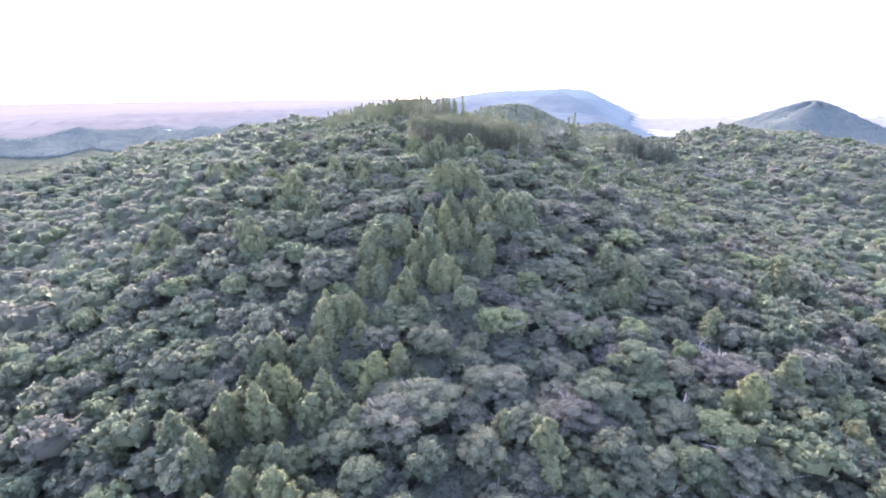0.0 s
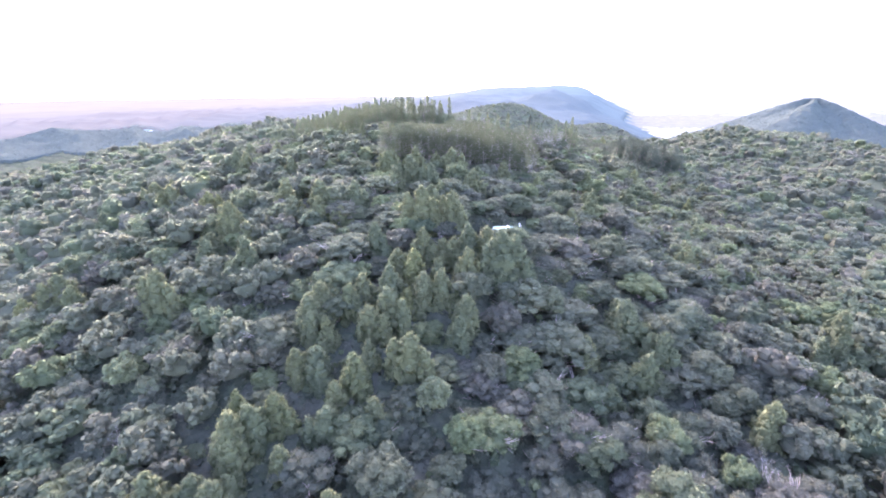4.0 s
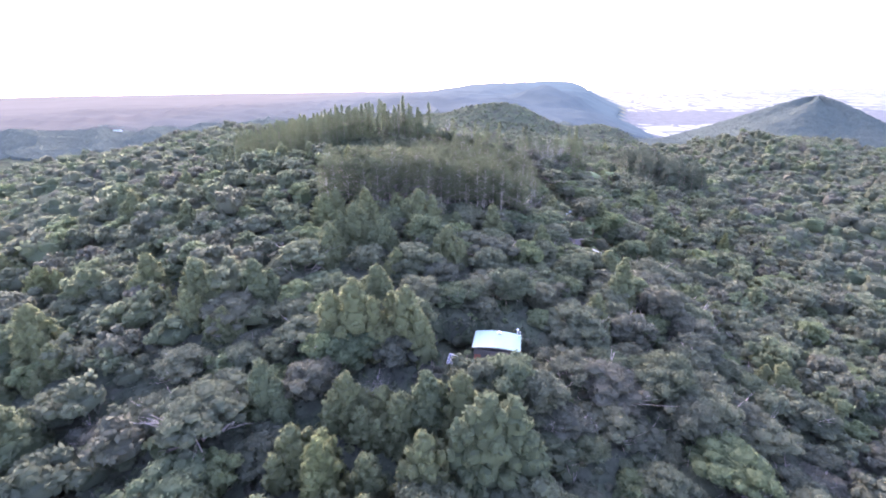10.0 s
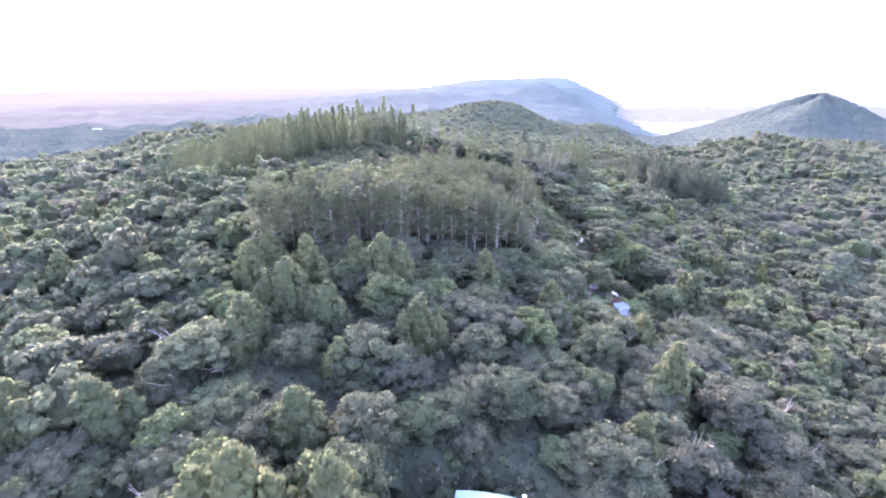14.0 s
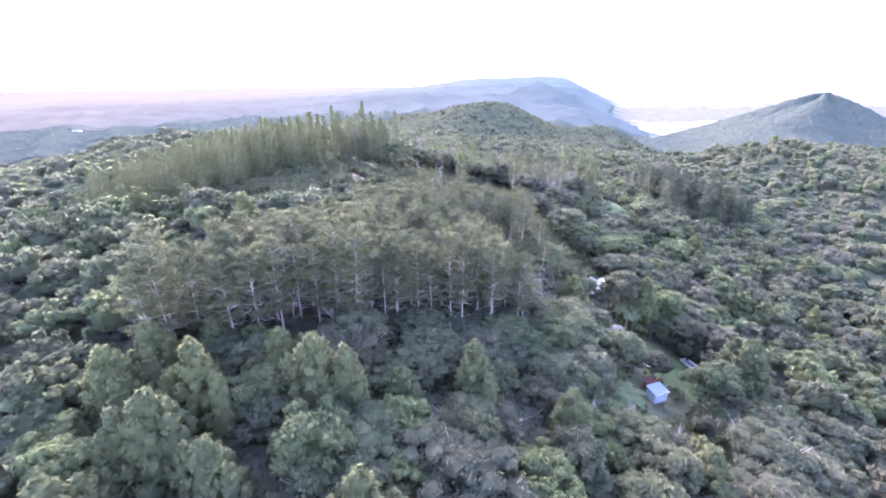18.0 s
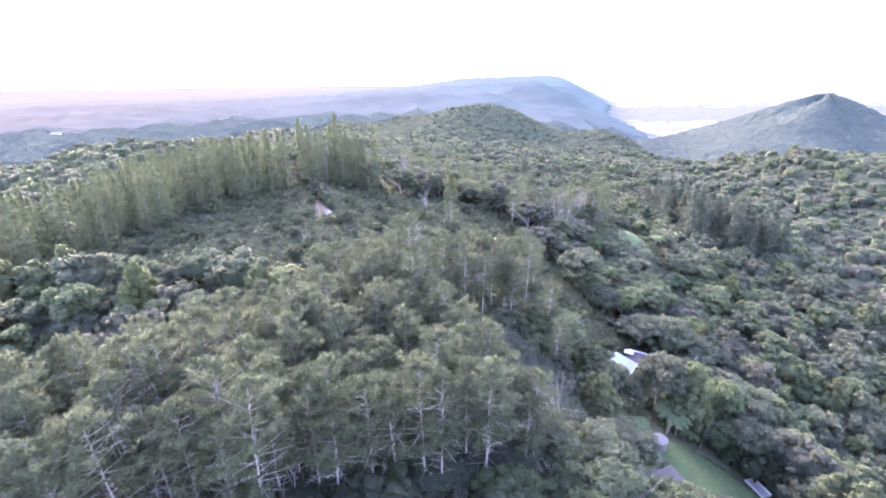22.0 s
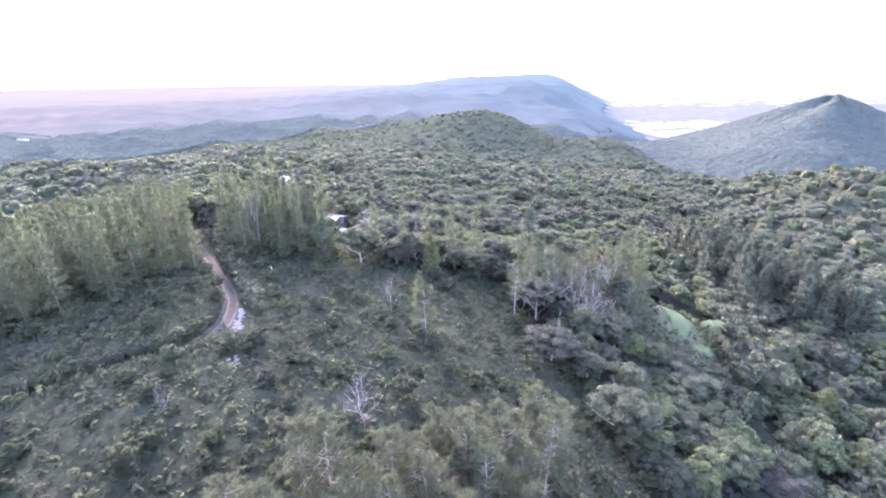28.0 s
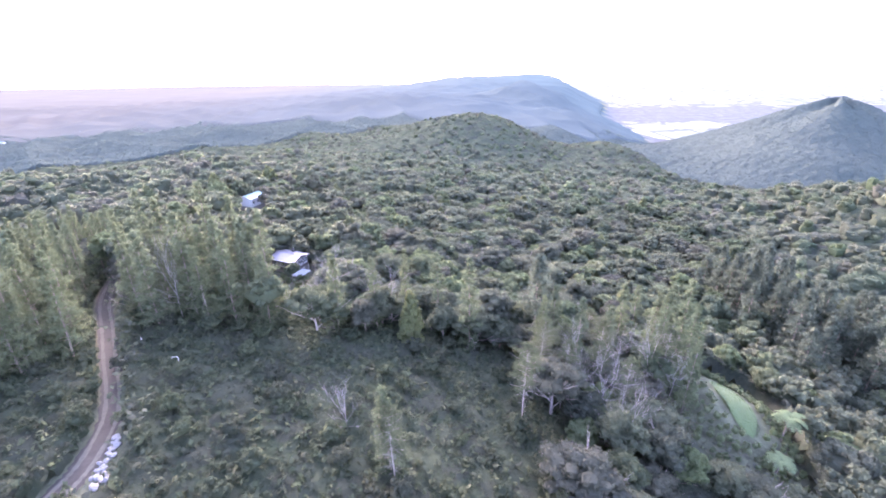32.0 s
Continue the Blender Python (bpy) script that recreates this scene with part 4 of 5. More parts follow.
forest("undergrowth", "leafy shrubs and young trees under the forest crowns", sc, ux[ok], uy[ok], rng.uniform(1.5, 2.7, ok.sum()), LEAF, rng, "shrubs", -0.6)
ex, ey = scatter(rng, 6, 40, 110, 142, 1.9)
ok = ~built(ex, ey) & (np.hypot(ex - 22, ey - 123.5) > 6.0) & (np.hypot(ex - 22, ey - 123.5) < 15) & (ey > 119)
forest("clearing_shrubs", "low leafy shrubs round the edge of the hut's clearing", sc, ex[ok], ey[ok], rng.uniform(1.0, 2.0, ok.sum()), LEAF, rng, "shrubs", 0.0)
lx, ly = scatter(rng, 10, 104, 112, 320, 1.4)
ok = low_growth(lx, ly) & ~built(lx, ly) & ~scrubland(lx, ly)
forest("low_shrubs", "low green shrubs and ferns on rough ground", sc, lx[ok], ly[ok], rng.uniform(0.45, 0.95, ok.sum()), LEAF_LIGHT, rng, "shrubs")


# ---- materials of built things ----
def ribbed_metal(name, a, b, rough=0.4, metal=0.3):
    return plain(name, a, b, 1.6, rough, metal, 0.15, 3)


ROOF_WHITE = ribbed_metal("roof_pale_metal", (0.082, 0.165, 0.155), (0.1, 0.195, 0.18), 0.8, 0.0)
ROOF_BLUE = ribbed_metal("roof_blue_metal", (0.08, 0.125, 0.15), (0.115, 0.165, 0.19), 0.8, 0.0)
ROOF_DARK = plain("roof_dark", (0.03, 0.03, 0.034), (0.05, 0.05, 0.056), 2.5, 0.95, 0, 0.3, 8)
ROOF_RED = plain("roof_red", (0.06, 0.024, 0.02), (0.09, 0.036, 0.03), 2.5, 0.95, 0, 0.3, 8)
ROOF_MAUVE = ribbed_metal("roof_grey_metal", (0.2, 0.185, 0.2), (0.28, 0.26, 0.275), 0.5, 0.1)
BOARD_BROWN = plain("boards_brown", (0.06, 0.055, 0.053), (0.1, 0.092, 0.088), 3, 0.85, 0, 0.4, 20)
BOARD_RED = plain("boards_red", (0.16, 0.045, 0.03), (0.24, 0.08, 0.055), 3, 0.8, 0, 0.4, 20)
BOARD_WHITE = plain("boards_white", (0.42, 0.43, 0.43), (0.55, 0.56, 0.56), 3, 0.6, 0, 0.2, 20)
PALE_GREEN = plain("boards_pale_green", (0.22, 0.25, 0.21), (0.3, 0.33, 0.28), 2, 0.7, 0, 0.2, 15)
STEEL = plain("galvanised_steel", (0.45, 0.47, 0.5), (0.6, 0.62, 0.64), 6, 0.35, 0.85)
CONCRETE = plain("concrete", (0.11, 0.107, 0.1), (0.17, 0.163, 0.15), 2.5, 0.9, 0, 0.4, 14)
RUBBER = plain("rubber", (0.02, 0.02, 0.02), (0.04, 0.04, 0.04), 8, 0.8)
QUARTZ = plain("pale_stone", (0.16, 0.158, 0.15), (0.29, 0.285, 0.275), 3, 0.85, 0, 0.6, 6)
DIRT = plain("dirt_road", (0.0165, 0.0175, 0.0135), (0.03, 0.0305, 0.0245), 1.3, 0.95, 0, 0.5, 5)
RUT = plain("wheel_track", (0.042, 0.043, 0.035), (0.07, 0.071, 0.06), 2.0, 0.95, 0, 0.5, 6)
GRASS_SOIL = plain("lawn", (0.032, 0.06, 0.02), (0.05, 0.084, 0.03), 0.9, 0.95, 0, 0.6, 9)
GLASS, _nt, _b, _o = nodes_of("window_glass")
_b.inputs["Base Color"].default_value = (0.03, 0.035, 0.04, 1)
_b.inputs["Roughness"].default_value = 0.06
_b.inputs["Specular IOR Level"].default_value = 0.7
PANEL_BLUE = plain("solar_cells", (0.10, 0.12, 0.17), (0.15, 0.17, 0.22), 5, 0.25)


def box(sx, sy, sz, at=(0, 0, 0), bevel=0.015, turn=None, name="box"):
    """A bevelled block, its centre at a place."""
    bm = bmesh.new()
    bmesh.ops.create_cube(bm, size=1.0)
    bmesh.ops.scale(bm, vec=(sx, sy, sz), verts=bm.verts)
    if bevel:
        bmesh.ops.bevel(bm, geom=bm.edges[:], offset=min(bevel, sx / 4, sy / 4, sz / 4), segments=1, affect="EDGES")
    if turn is not None:
        bm.transform(turn)
    bmesh.ops.translate(bm, vec=at, verts=bm.verts)
    me = bpy.data.meshes.new(name)
    bm.to_mesh(me)
    bm.free()
    return me


def rod(points, radii, sides=10, name="rod"):
    v, f = tube(points, radii, sides)
    me = mesh_from(name, v, f, True)
    return me


def sheet(width, length, rib=0.09, height=0.022, rise=0.0, thick=0.004, name="sheet"):
    """A corrugated sheet: ribs run along y over its length; rise bows it upwards along y."""
    n, m = max(4, int(width / rib) * 2), 9 if rise else 2
    vs = []
    for side in (0, 1):
        for j in range(m):
            v = j / (m - 1)
            for i in range(n + 1):
                vs.append((width * (i / n - 0.5), length * (v - 0.5), height * (i % 2) + rise * (1 - (2 * v - 1) ** 2) - side * thick))
    f = []
    k = (n + 1) * m
    for j in range(m - 1):
        for i in range(n):
            a = j * (n + 1) + i
            f += [(a, a + 1, a + n + 2, a + n + 1), (k + a, k + a + n + 1, k + a + n + 2, k + a + 1)]
    return mesh_from(name, np.array(vs), np.array(f))


def thing(name, label, category, m, group=""):
    ob = tagged(new(name), label, category, group)
    ob.matrix_basis = m
    return ob


def placed(ob, m):
    ob.matrix_basis = m
    return ob


def window_in(parent, w, h, m, frame_material=BOARD_WHITE):
    """A window with frame bars, a sill and a pane, set proud of a wall that faces -y."""
    win = placed(part("window", box(w + 0.12, 0.05, 0.08, (0, 0, h / 2 + 0.04)), frame_material, parent), m)
    part("window_frame", box(w + 0.12, 0.05, 0.08, (0, 0, -h / 2 - 0.04)), frame_material, win)
    for sx in (-1, 0, 1):
        part("window_frame", box(0.06, 0.05, h, (sx * (w / 2), 0, 0)), frame_material, win)
    part("pane", box(w, 0.012, h, (0, 0.008, 0), 0), GLASS, win)
    part("window_sill", box(w + 0.2, 0.12, 0.04, (0, -0.03, -h / 2 - 0.1)), frame_material, win)
    return win


def board_wall(parent, w, h, m, material, step=0.2):
    """A wall of upright boards on a solid backing; it faces -y."""
    wall = placed(part("wall", box(w, 0.1, h, (0, 0.05, h / 2), 0), material, parent), m)
    n = max(2, int(w / step))
    me = box(w / n - 0.012, 0.024, h, (0, 0, 0), 0.006)
    me.materials.append(material)
    for k in range(n):
        placed(part("plank", me, None, wall), pose(-w / 2 + (k + 0.5) * w / n, -0.012, h / 2))
    return wall


def four_walls(parent, w, d, h, material, base=0.0, step=0.2):
    walls = []
    for x, y, turn, l in ((0, -d / 2, 0, w), (w / 2, 0, 90, d - 0.21), (0, d / 2, 180, w), (-w / 2, 0, 270, d - 0.21)):
        walls.append(board_wall(parent, l, h, pose(x, y, base, 0, 0, turn), material, step))
    return walls


# ---- an umbrella-shaped tree before the hut ----
def umbrella_tree(rng, x, y, height, radius):
    """A fan of pale limbs under a thin flat dome of leaf clumps."""
    wood, cs, rs = [tube([(0, 0, -0.6), (0.1, 0.05, height * 0.22), (0.15, 0, height * 0.42)], [0.24, 0.19, 0.15], 7)], [], []
    for k in range(15):
        az, q = k * 2.39996, math.sqrt((k + 0.6) / 15)
        end = np.array((math.cos(az) * radius * q * 0.9, math.sin(az) * radius * q * 0.9, height * (0.98 - 0.24 * q * q)))
        start = np.array((0.12, 0.0, height * rng.uniform(0.25, 0.42)))
        bend = start * 0.45 + end * 0.55 + (0, 0, -height * 0.07)
        wood.append(tube([start, bend, end], [0.1, 0.065, 0.03], 5))
        for _ in range(3):
            tip = end + rng.normal(size=3) * (0.7, 0.7, 0.12)
            wood.append(tube([bend * 0.5 + end * 0.5, tip], [0.04, 0.012], 3))
            cs.append(tip + (0, 0, 0.1))
            rs.append(radius * rng.uniform(0.15, 0.24))
    crown = joined([cores(rng, cs, rs, 0.4, 0.72), leaves(rng, cs, rs, 3000, 0.17, -0.1, 0.45, 0.6)])
    tree = make_tree("umbrella_tree", "flat-domed forest tree with a fan of bare pale limbs below", "tree", "", joined(wood), crown, BARK_PALE, LEAF)
    tree.matrix_basis = pose(x, y, float(ground_z(x, y)), 0, 0, 40)


umbrella_tree(rng, 31.5, 119.6, 7.4, 4.5)

# ---- the forest hut with its bowed roof ----
HUT = (22.5, 123.9)
hz = 28.3
hut = thing("forest_hut", "brown timber hut with a pale bowed metal roof, in a clearing", "hut", pose(*HUT, hz, 0, 0, -13))
part("floor_frame", box(6.5, 4.2, 0.25, (0, 0, -0.13)), BOARD_BROWN, hut)
four_walls(hut, 6.4, 4.1, 2.75, BOARD_BROWN)
window_in(hut, 0.75, 0.6, pose(2.2, -2.10, 1.0), BOARD_BROWN)
window_in(hut, 0.9, 0.7, pose(-0.2, -2.10, 1.25), BOARD_BROWN)
part("base_board", box(6.3, 0.06, 1.3, (0, -2.02, -0.9)), BOARD_BROWN, hut, "dark brown base boards")
part("base_board", box(0.06, 3.9, 1.3, (3.15, 0, -0.9)), BOARD_RED, hut, "dark red base boards")
for x in (-3.0, 0, 3.0):
    for y in (-1.9, 0, 1.9):
        part("pile", box(0.2, 0.2, 2.2, (x, y, -1.35)), BOARD_BROWN, hut)
for x, s in ((-3.3, 1), (3.3, -1)):
    part("fascia", box(0.04, 4.5, 0.2, (x + s * -0.16, 0, 3.0)), BOARD_BROWN, hut)
rs = sheet(0.755, 6.9, 0.09, 0.02, 0.34, name="roof_sheet")
rs.materials.append(ROOF_WHITE)
for k in range(6):
    placed(part("roof_sheet", rs, None, hut), pose(0, -1.78 + k * 0.75, 3.06 + 0.003 * (k % 2), 0, 0, 90))
for s in (-1, 1):
    bow = [(x, s * 2.08, 2.84 + 0.33 * (1 - (x / 3.5) ** 2)) for x in np.linspace(-3.2, 3.2, 9)]
    part("gable_arch", rod(bow, [0.09] * 9, 6, "gable_arch"), BOARD_BROWN, hut)
flue = part("flue_pipe", rod([(2.9, 1.8, 2.6), (2.9, 1.8, 4.3)], [0.09, 0.09]), STEEL, hut, "steel flue with a pale cap")
part("cap", rod([(2.9, 1.8, 4.25), (2.9, 1.8, 4.33), (2.9, 1.8, 4.5)], [0.2, 0.2, 0.03]), BOARD_WHITE, flue)
part("vent_pipe", rod([(3.25, 1.95, 2.4), (3.25, 1.95, 3.9)], [0.07, 0.06]), BOARD_WHITE, hut)
part("roof_vent", box(0.6, 0.45, 0.22, (0.2, 1.7, 3.5)), STEEL, hut)
part("gutter", rod([(-3.3, 2.3, 2.95), (3.3, 2.3, 2.93)], [0.07, 0.07], 8), STEEL, hut)
part("door", box(0.95, 0.06, 1.95, (-2.6, -2.12, 0.98)), BOARD_RED, hut, "dark red door")
part("step", box(1.2, 0.9, 0.18, (-2.6, -2.6, -0.35)), BOARD_BROWN, hut)
part("step", box(1.2, 0.5, 0.18, (-2.6, -3.2, -0.8)), BOARD_BROWN, hut)

sp = thing("solar_panel", "tilted white-framed panel on legs in the clearing", "solar panel", pose(15.9, 124.3, float(ground_z(15.9, 124.3)) + 0.75, 14, 0, -18))
part("panel", box(1.15, 1.75, 0.04), PANEL_BLUE, sp)
for s in (-1, 1):
    part("frame_bar", box(0.09, 1.95, 0.07, (s * 0.62, 0, 0.01)), BOARD_WHITE, sp)
    part("frame_bar", box(1.15, 0.09, 0.07, (0, s * 0.93, 0.01)), BOARD_WHITE, sp)
    part("frame_bar", box(0.05, 1.75, 0.05, (s * 0.2, 0, 0.02)), BOARD_WHITE, sp)
    for q in (-1, 1):
        part("leg", rod([(s * 0.55, q * 0.8, 0), (s * 0.55, q * 0.8, -1.2)], [0.03, 0.03], 6), STEEL, sp)

# ---- sheds, cottage and yard on the slope ----
def small_shed(name, label, x, y, z, turn, w, d, h, wall_material, roof_material, pitch=8, ribs=0.09, over=0.2):
    sh = thing(name, label, "shed", pose(x, y, z, 0, 0, turn))
    part("floor_slab", box(w, d, 1.0, (0, 0, -0.5)), CONCRETE, sh)
    four_walls(sh, w, d, h, wall_material, 0, 0.28)
    n = max(3, int(round((w + 2 * over) / 0.8)))
    rsm = sheet((w + 2 * over) / n + 0.01, (d + 2 * over) / math.cos(radians(pitch)), ribs, 0.02, name="roof_sheet")
    rsm.materials.append(roof_material)
    drop = math.tan(radians(pitch)) * d / 2
    for k in range(n):
        placed(part("roof_sheet", rsm, None, sh), pose(-(w + 2 * over) / 2 + (k + 0.5) * (w + 2 * over) / n, 0, h + drop + 0.06 + 0.003 * (k % 2), pitch, 0, 0))
    part("gable_board", box(w, 0.08, 2 * drop + 0.05, (0, d / 2 - 0.05, h + drop)), wall_material, sh)
    part("fascia", box(w + 2 * over, 0.04, 0.16, (0, -d / 2 - over, h - 0.02)), BOARD_WHITE, sh)
    part("door", box(0.8, 0.05, 1.9, (w * 0.22, -d / 2 - 0.04, 1.0)), wall_material, sh)
    return sh


g = lambda x, y, up=0.0: float(ground_z(x, y)) + up
METAL_WALL = ribbed_metal("wall_pale_metal", (0.3, 0.36, 0.42), (0.38, 0.44, 0.5), 0.5, 0.0)
small_shed("garden_shed", "pale blue metal garden shed with a ribbed roof", 58.3, 176.6, g(58.3, 176.6, 0.3), 16, 2.4, 1.9, 1.8, METAL_WALL, ROOF_BLUE, 6)
small_shed("red_outhouse", "small red-brown outhouse with a steep roof behind the metal shed", 58.4, 179.0, g(58.4, 179.0, 0.4), 22, 1.4, 1.2, 1.0, BOARD_RED, ROOF_RED, 24)
small_shed("dark_roofed_shed", "low open shed with a dark grey roof by the lawn", 56.0, 185.8, g(56.5, 185.3, 0.2), 18, 4.3, 3.9, 1.7, BOARD_BROWN, ROOF_DARK, 9)
small_shed("cottage", "weathered cottage with a pale blue metal roof under trees", 58.9, 207.3, g(58.9, 207.3, 0.4), 46, 6.6, 3.4, 2.0, BOARD_BROWN, ROOF_BLUE, 12)
ln = small_shed("lean_to", "dark lean-to with a long white gutter beside the cottage", 66.3, 211.6, g(66.3, 211.6, 0.6), -33, 6.4, 3.2, 1.7, BOARD_BROWN, ROOF_DARK, 10)
part("gutter", rod([(-3.4, 1.8, 2.45), (3.4, 1.8, 2.42)], [0.12, 0.12], 8), BOARD_WHITE, ln, "long white gutter")
part("skylight", box(1.6, 1.1, 0.06, (-3.2, 0.9, 2.5), 0.01, Matrix.Rotation(radians(10), 4, "X")), PALE_GREEN, ln)

wt = thing("water_tank", "round grey concrete water tank with a domed lid", "tank", pose(59.4, 194.2, g(59.4, 194.2)))
part("shell", rod([(0, 0, -0.5), (0, 0, 1.5), (0, 0, 1.55)], [1.05, 1.05, 1.08], 20), CONCRETE, wt)
part("lid", rod([(0, 0, 1.5), (0, 0, 1.62), (0, 0, 1.72), (0, 0, 1.76)], [1.12, 1.1, 0.55, 0.02], 20), CONCRETE, wt)
part("pipe", rod([(-1.2, -0.9, 0.2), (-1.2, -0.4, 0.25), (-1.1, 0.3, 1.5)], [0.07, 0.07, 0.07], 8), BOARD_WHITE, wt, "bent white plastic pipe")
rt = thing("rain_barrel", "white plastic rain barrel on the slope", "barrel", pose(49.8, 197.4, g(49.8, 197.4)))
part("body", rod([(0, 0, -0.2), (0, 0, 0.1), (0, 0, 1.0), (0, 0, 1.25)], [0.55, 0.6, 0.6, 0.4], 16), BOARD_WHITE, rt)
part("lid", rod([(0, 0, 1.24), (0, 0, 1.3), (0, 0, 1.31)], [0.42, 0.42, 0.02], 16), BOARD_WHITE, rt)
wk = thing("plank_walk", "pale green plank walkway at the edge of the lawn", "walkway", pose(61.2, 186.6, g(61.2, 186.6, 0.25), 0, 0, 22))
me = box(0.9, 0.28, 0.05)
me.materials.append(PALE_GREEN)
for k in range(11):
    placed(part("plank", me, None, wk), pose(0, -1.6 + k * 0.31, 0.0, 0, 0, (k % 3 - 1) * 0.6))
for s in (-0.35, 0.35):
    part("bearer", box(0.08, 3.4, 0.5, (s, 0, -0.28)), BOARD_BROWN, wk)

tr = thing("trailer", "small flat trailer with steel rails and slatted deck on the grass", "trailer", pose(72.7, 190.2, g(72.7, 190.2, 0.55), 0, 0, 10))
part("bed_frame", box(1.5, 2.9, 0.1), STEEL, tr)
me = box(1.42, 0.22, 0.03)
me.materials.append(STEEL)
for k in range(9):
    placed(part("slat", me, None, tr), pose(0, -1.25 + k * 0.31, 0.066))
for s in (-1, 1):
    part("side_rail", box(0.05, 2.9, 0.3, (s * 0.74, 0, 0.2)), BOARD_WHITE, tr)
    wh = part("wheel", rod([(s * 0.80, -0.1, -0.25), (s * 0.98, -0.1, -0.25)], [0.3, 0.3], 16), RUBBER, tr)
    part("rim", rod([(s * 0.79, -0.1, -0.25), (s * 0.995, -0.1, -0.25)], [0.17, 0.17], 12), STEEL, wh)
for q in (-1, 1):
    part("end_rail", box(1.44, 0.05, 0.3, (0, q * 1.42, 0.2)), BOARD_WHITE, tr)
part("drawbar", rod([(0, -1.4, -0.05), (0, -2.3, -0.2)], [0.05, 0.04], 8), STEEL, tr)


def dwelling(name, label, x, y, z, turn, w, d, h, wall_material, roof_material, pitch, wins=3):
    ho = thing(name, label, "house", pose(x, y, z, 0, 0, turn))
    part("foundation", box(w, d, 2.4, (0, 0, -1.2)), CONCRETE, ho)
    four_walls(ho, w, d, h, wall_material, 0, 0.3)
    half = (d / 2 + 0.4) / math.cos(radians(pitch))
    rise = math.tan(radians(pitch)) * d / 2
    n = max(4, int((w + 0.8) / 0.9))
    rsm = sheet((w + 0.8) / n + 0.01, half, 0.1, 0.02, name="roof_sheet")
    rsm.materials.append(roof_material)
    for s in (-1, 1):
        for k in range(n):
            placed(part("roof_sheet", rsm, None, ho), pose(-(w + 0.8) / 2 + (k + 0.5) * (w + 0.8) / n, s * (d / 4 + 0.2), h + rise / 2 - 0.05 + 0.003 * (k % 2), -s * pitch, 0, 0))
        part("gutter", rod([(-w / 2 - 0.4, s * (d / 2 + 0.42), h - 0.08), (w / 2 + 0.4, s * (d / 2 + 0.42), h - 0.1)], [0.07, 0.07], 8), BOARD_WHITE, ho)
        bm = bmesh.new()
        tri = [bm.verts.new(p) for p in ((s * (w / 2 - 0.02), -d / 2, h), (s * (w / 2 - 0.02), d / 2, h), (s * (w / 2 - 0.02), 0, h + rise - 0.03))]
        tri2 = [bm.verts.new((v.co.x - s * 0.1, v.co.y, v.co.z)) for v in tri]
        bm.faces.new(tri), bm.faces.new(tri2[::-1])
        for a in range(3):
            b = (a + 1) % 3
            bm.faces.new((tri[a], tri2[a], tri2[b], tri[b]))
        bmesh.ops.recalc_face_normals(bm, faces=bm.faces)
        me = bpy.data.meshes.new("gable")
        bm.to_mesh(me)
        bm.free()
        part("gable", me, wall_material, ho)
    part("ridge_cap", rod([(-w / 2 - 0.42, 0, h + rise + 0.12), (w / 2 + 0.42, 0, h + rise + 0.12)], [0.09, 0.09], 6), roof_material, ho)
    for k in range(wins):
        window_in(ho, 1.1, 1.1, pose(-w / 2 + (k + 0.5) * w / wins, -d / 2 - 0.05, 1.45))
        window_in(ho, 1.0, 1.1, pose(w / 2 + 0.05, -d / 2 + (k + 0.5) * d / wins, 1.45, 0, 0, 90))
    return ho


h1 = dwelling("hill_house", "house with a mauve-grey metal roof and dark walls among trees", 9.8, 309.3, g(10, 307, 1.0), -28, 6.2, 4.8, 2.4, BOARD_BROWN, ROOF_MAUVE, 17)
part("chimney", box(0.45, 0.45, 0.9, (0.6, 0.9, 3.6)), ROOF_DARK, h1)
part("deck", box(2.4, 3.6, 0.15, (4.2, -1.5, -0.4)), BOARD_WHITE, h1, "pale timber deck")
for y in (-3.1, -1.5, 0.1):
    part("deck_post", box(0.1, 0.1, 2.2, (5.2, y, 0.2)), BOARD_WHITE, h1)
dwelling("white_house", "white weatherboard house half hidden by trees", -17, 370, g(-17, 368, 2.3), 64, 6.5, 5, 2.8, BOARD_WHITE, ROOF_WHITE, 20)
for x, y, a, w in ((-375, 560, 10, 13), (-559, 934, -8, 14), (-520, 960, 25, 12), (-470, 1010, 5, 11)):
    dwelling("farm_house", "distant white farmhouse with a pale metal roof", x, y, g(x, y, 3.0), a, w, 8, 4.2, BOARD_WHITE, ROOF_WHITE, 20)

# ---- road, track and lawns ----
def ribbon(way, width, lift, wobble=0.0, offset=0.0, cross=5):
    pts = []
    w = np.array(way, float)
    for k in range(len(w) - 1):
        p0, p1, p2, p3 = w[max(k - 1, 0)], w[k], w[k + 1], w[min(k + 2, len(w) - 1)]
        for t in np.arange(0, 1, 0.1):
            pts.append(0.5 * (2 * p1 + (p2 - p0) * t + (2 * p0 - 5 * p1 + 4 * p2 - p3) * t * t + (3 * p1 - p0 - 3 * p2 + p3) * t**3))
    pts = np.array(pts)
    d = np.gradient(pts, axis=0)
    d /= np.linalg.norm(d, axis=1)[:, None]
    nrm = np.stack([d[:, 1], -d[:, 0]], 1)
    vs = []
    r = np.random.default_rng(3)
    for k in range(len(pts)):
        ww = width * (1 + wobble * r.uniform(-1, 1))
        for c in range(cross):
            q = pts[k] + nrm[k] * (offset + ww * (c / (cross - 1) - 0.5))
            vs.append((q[0], q[1], 0))
    vs = np.array(vs)
    vs[:, 2] = ground_z(vs[:, 0], vs[:, 1]) + lift
    f = np.array([(k * cross + c, k * cross + c + 1, (k + 1) * cross + c + 1, (k + 1) * cross + c) for k in range(len(pts) - 1) for c in range(cross - 1)])
    return vs, f


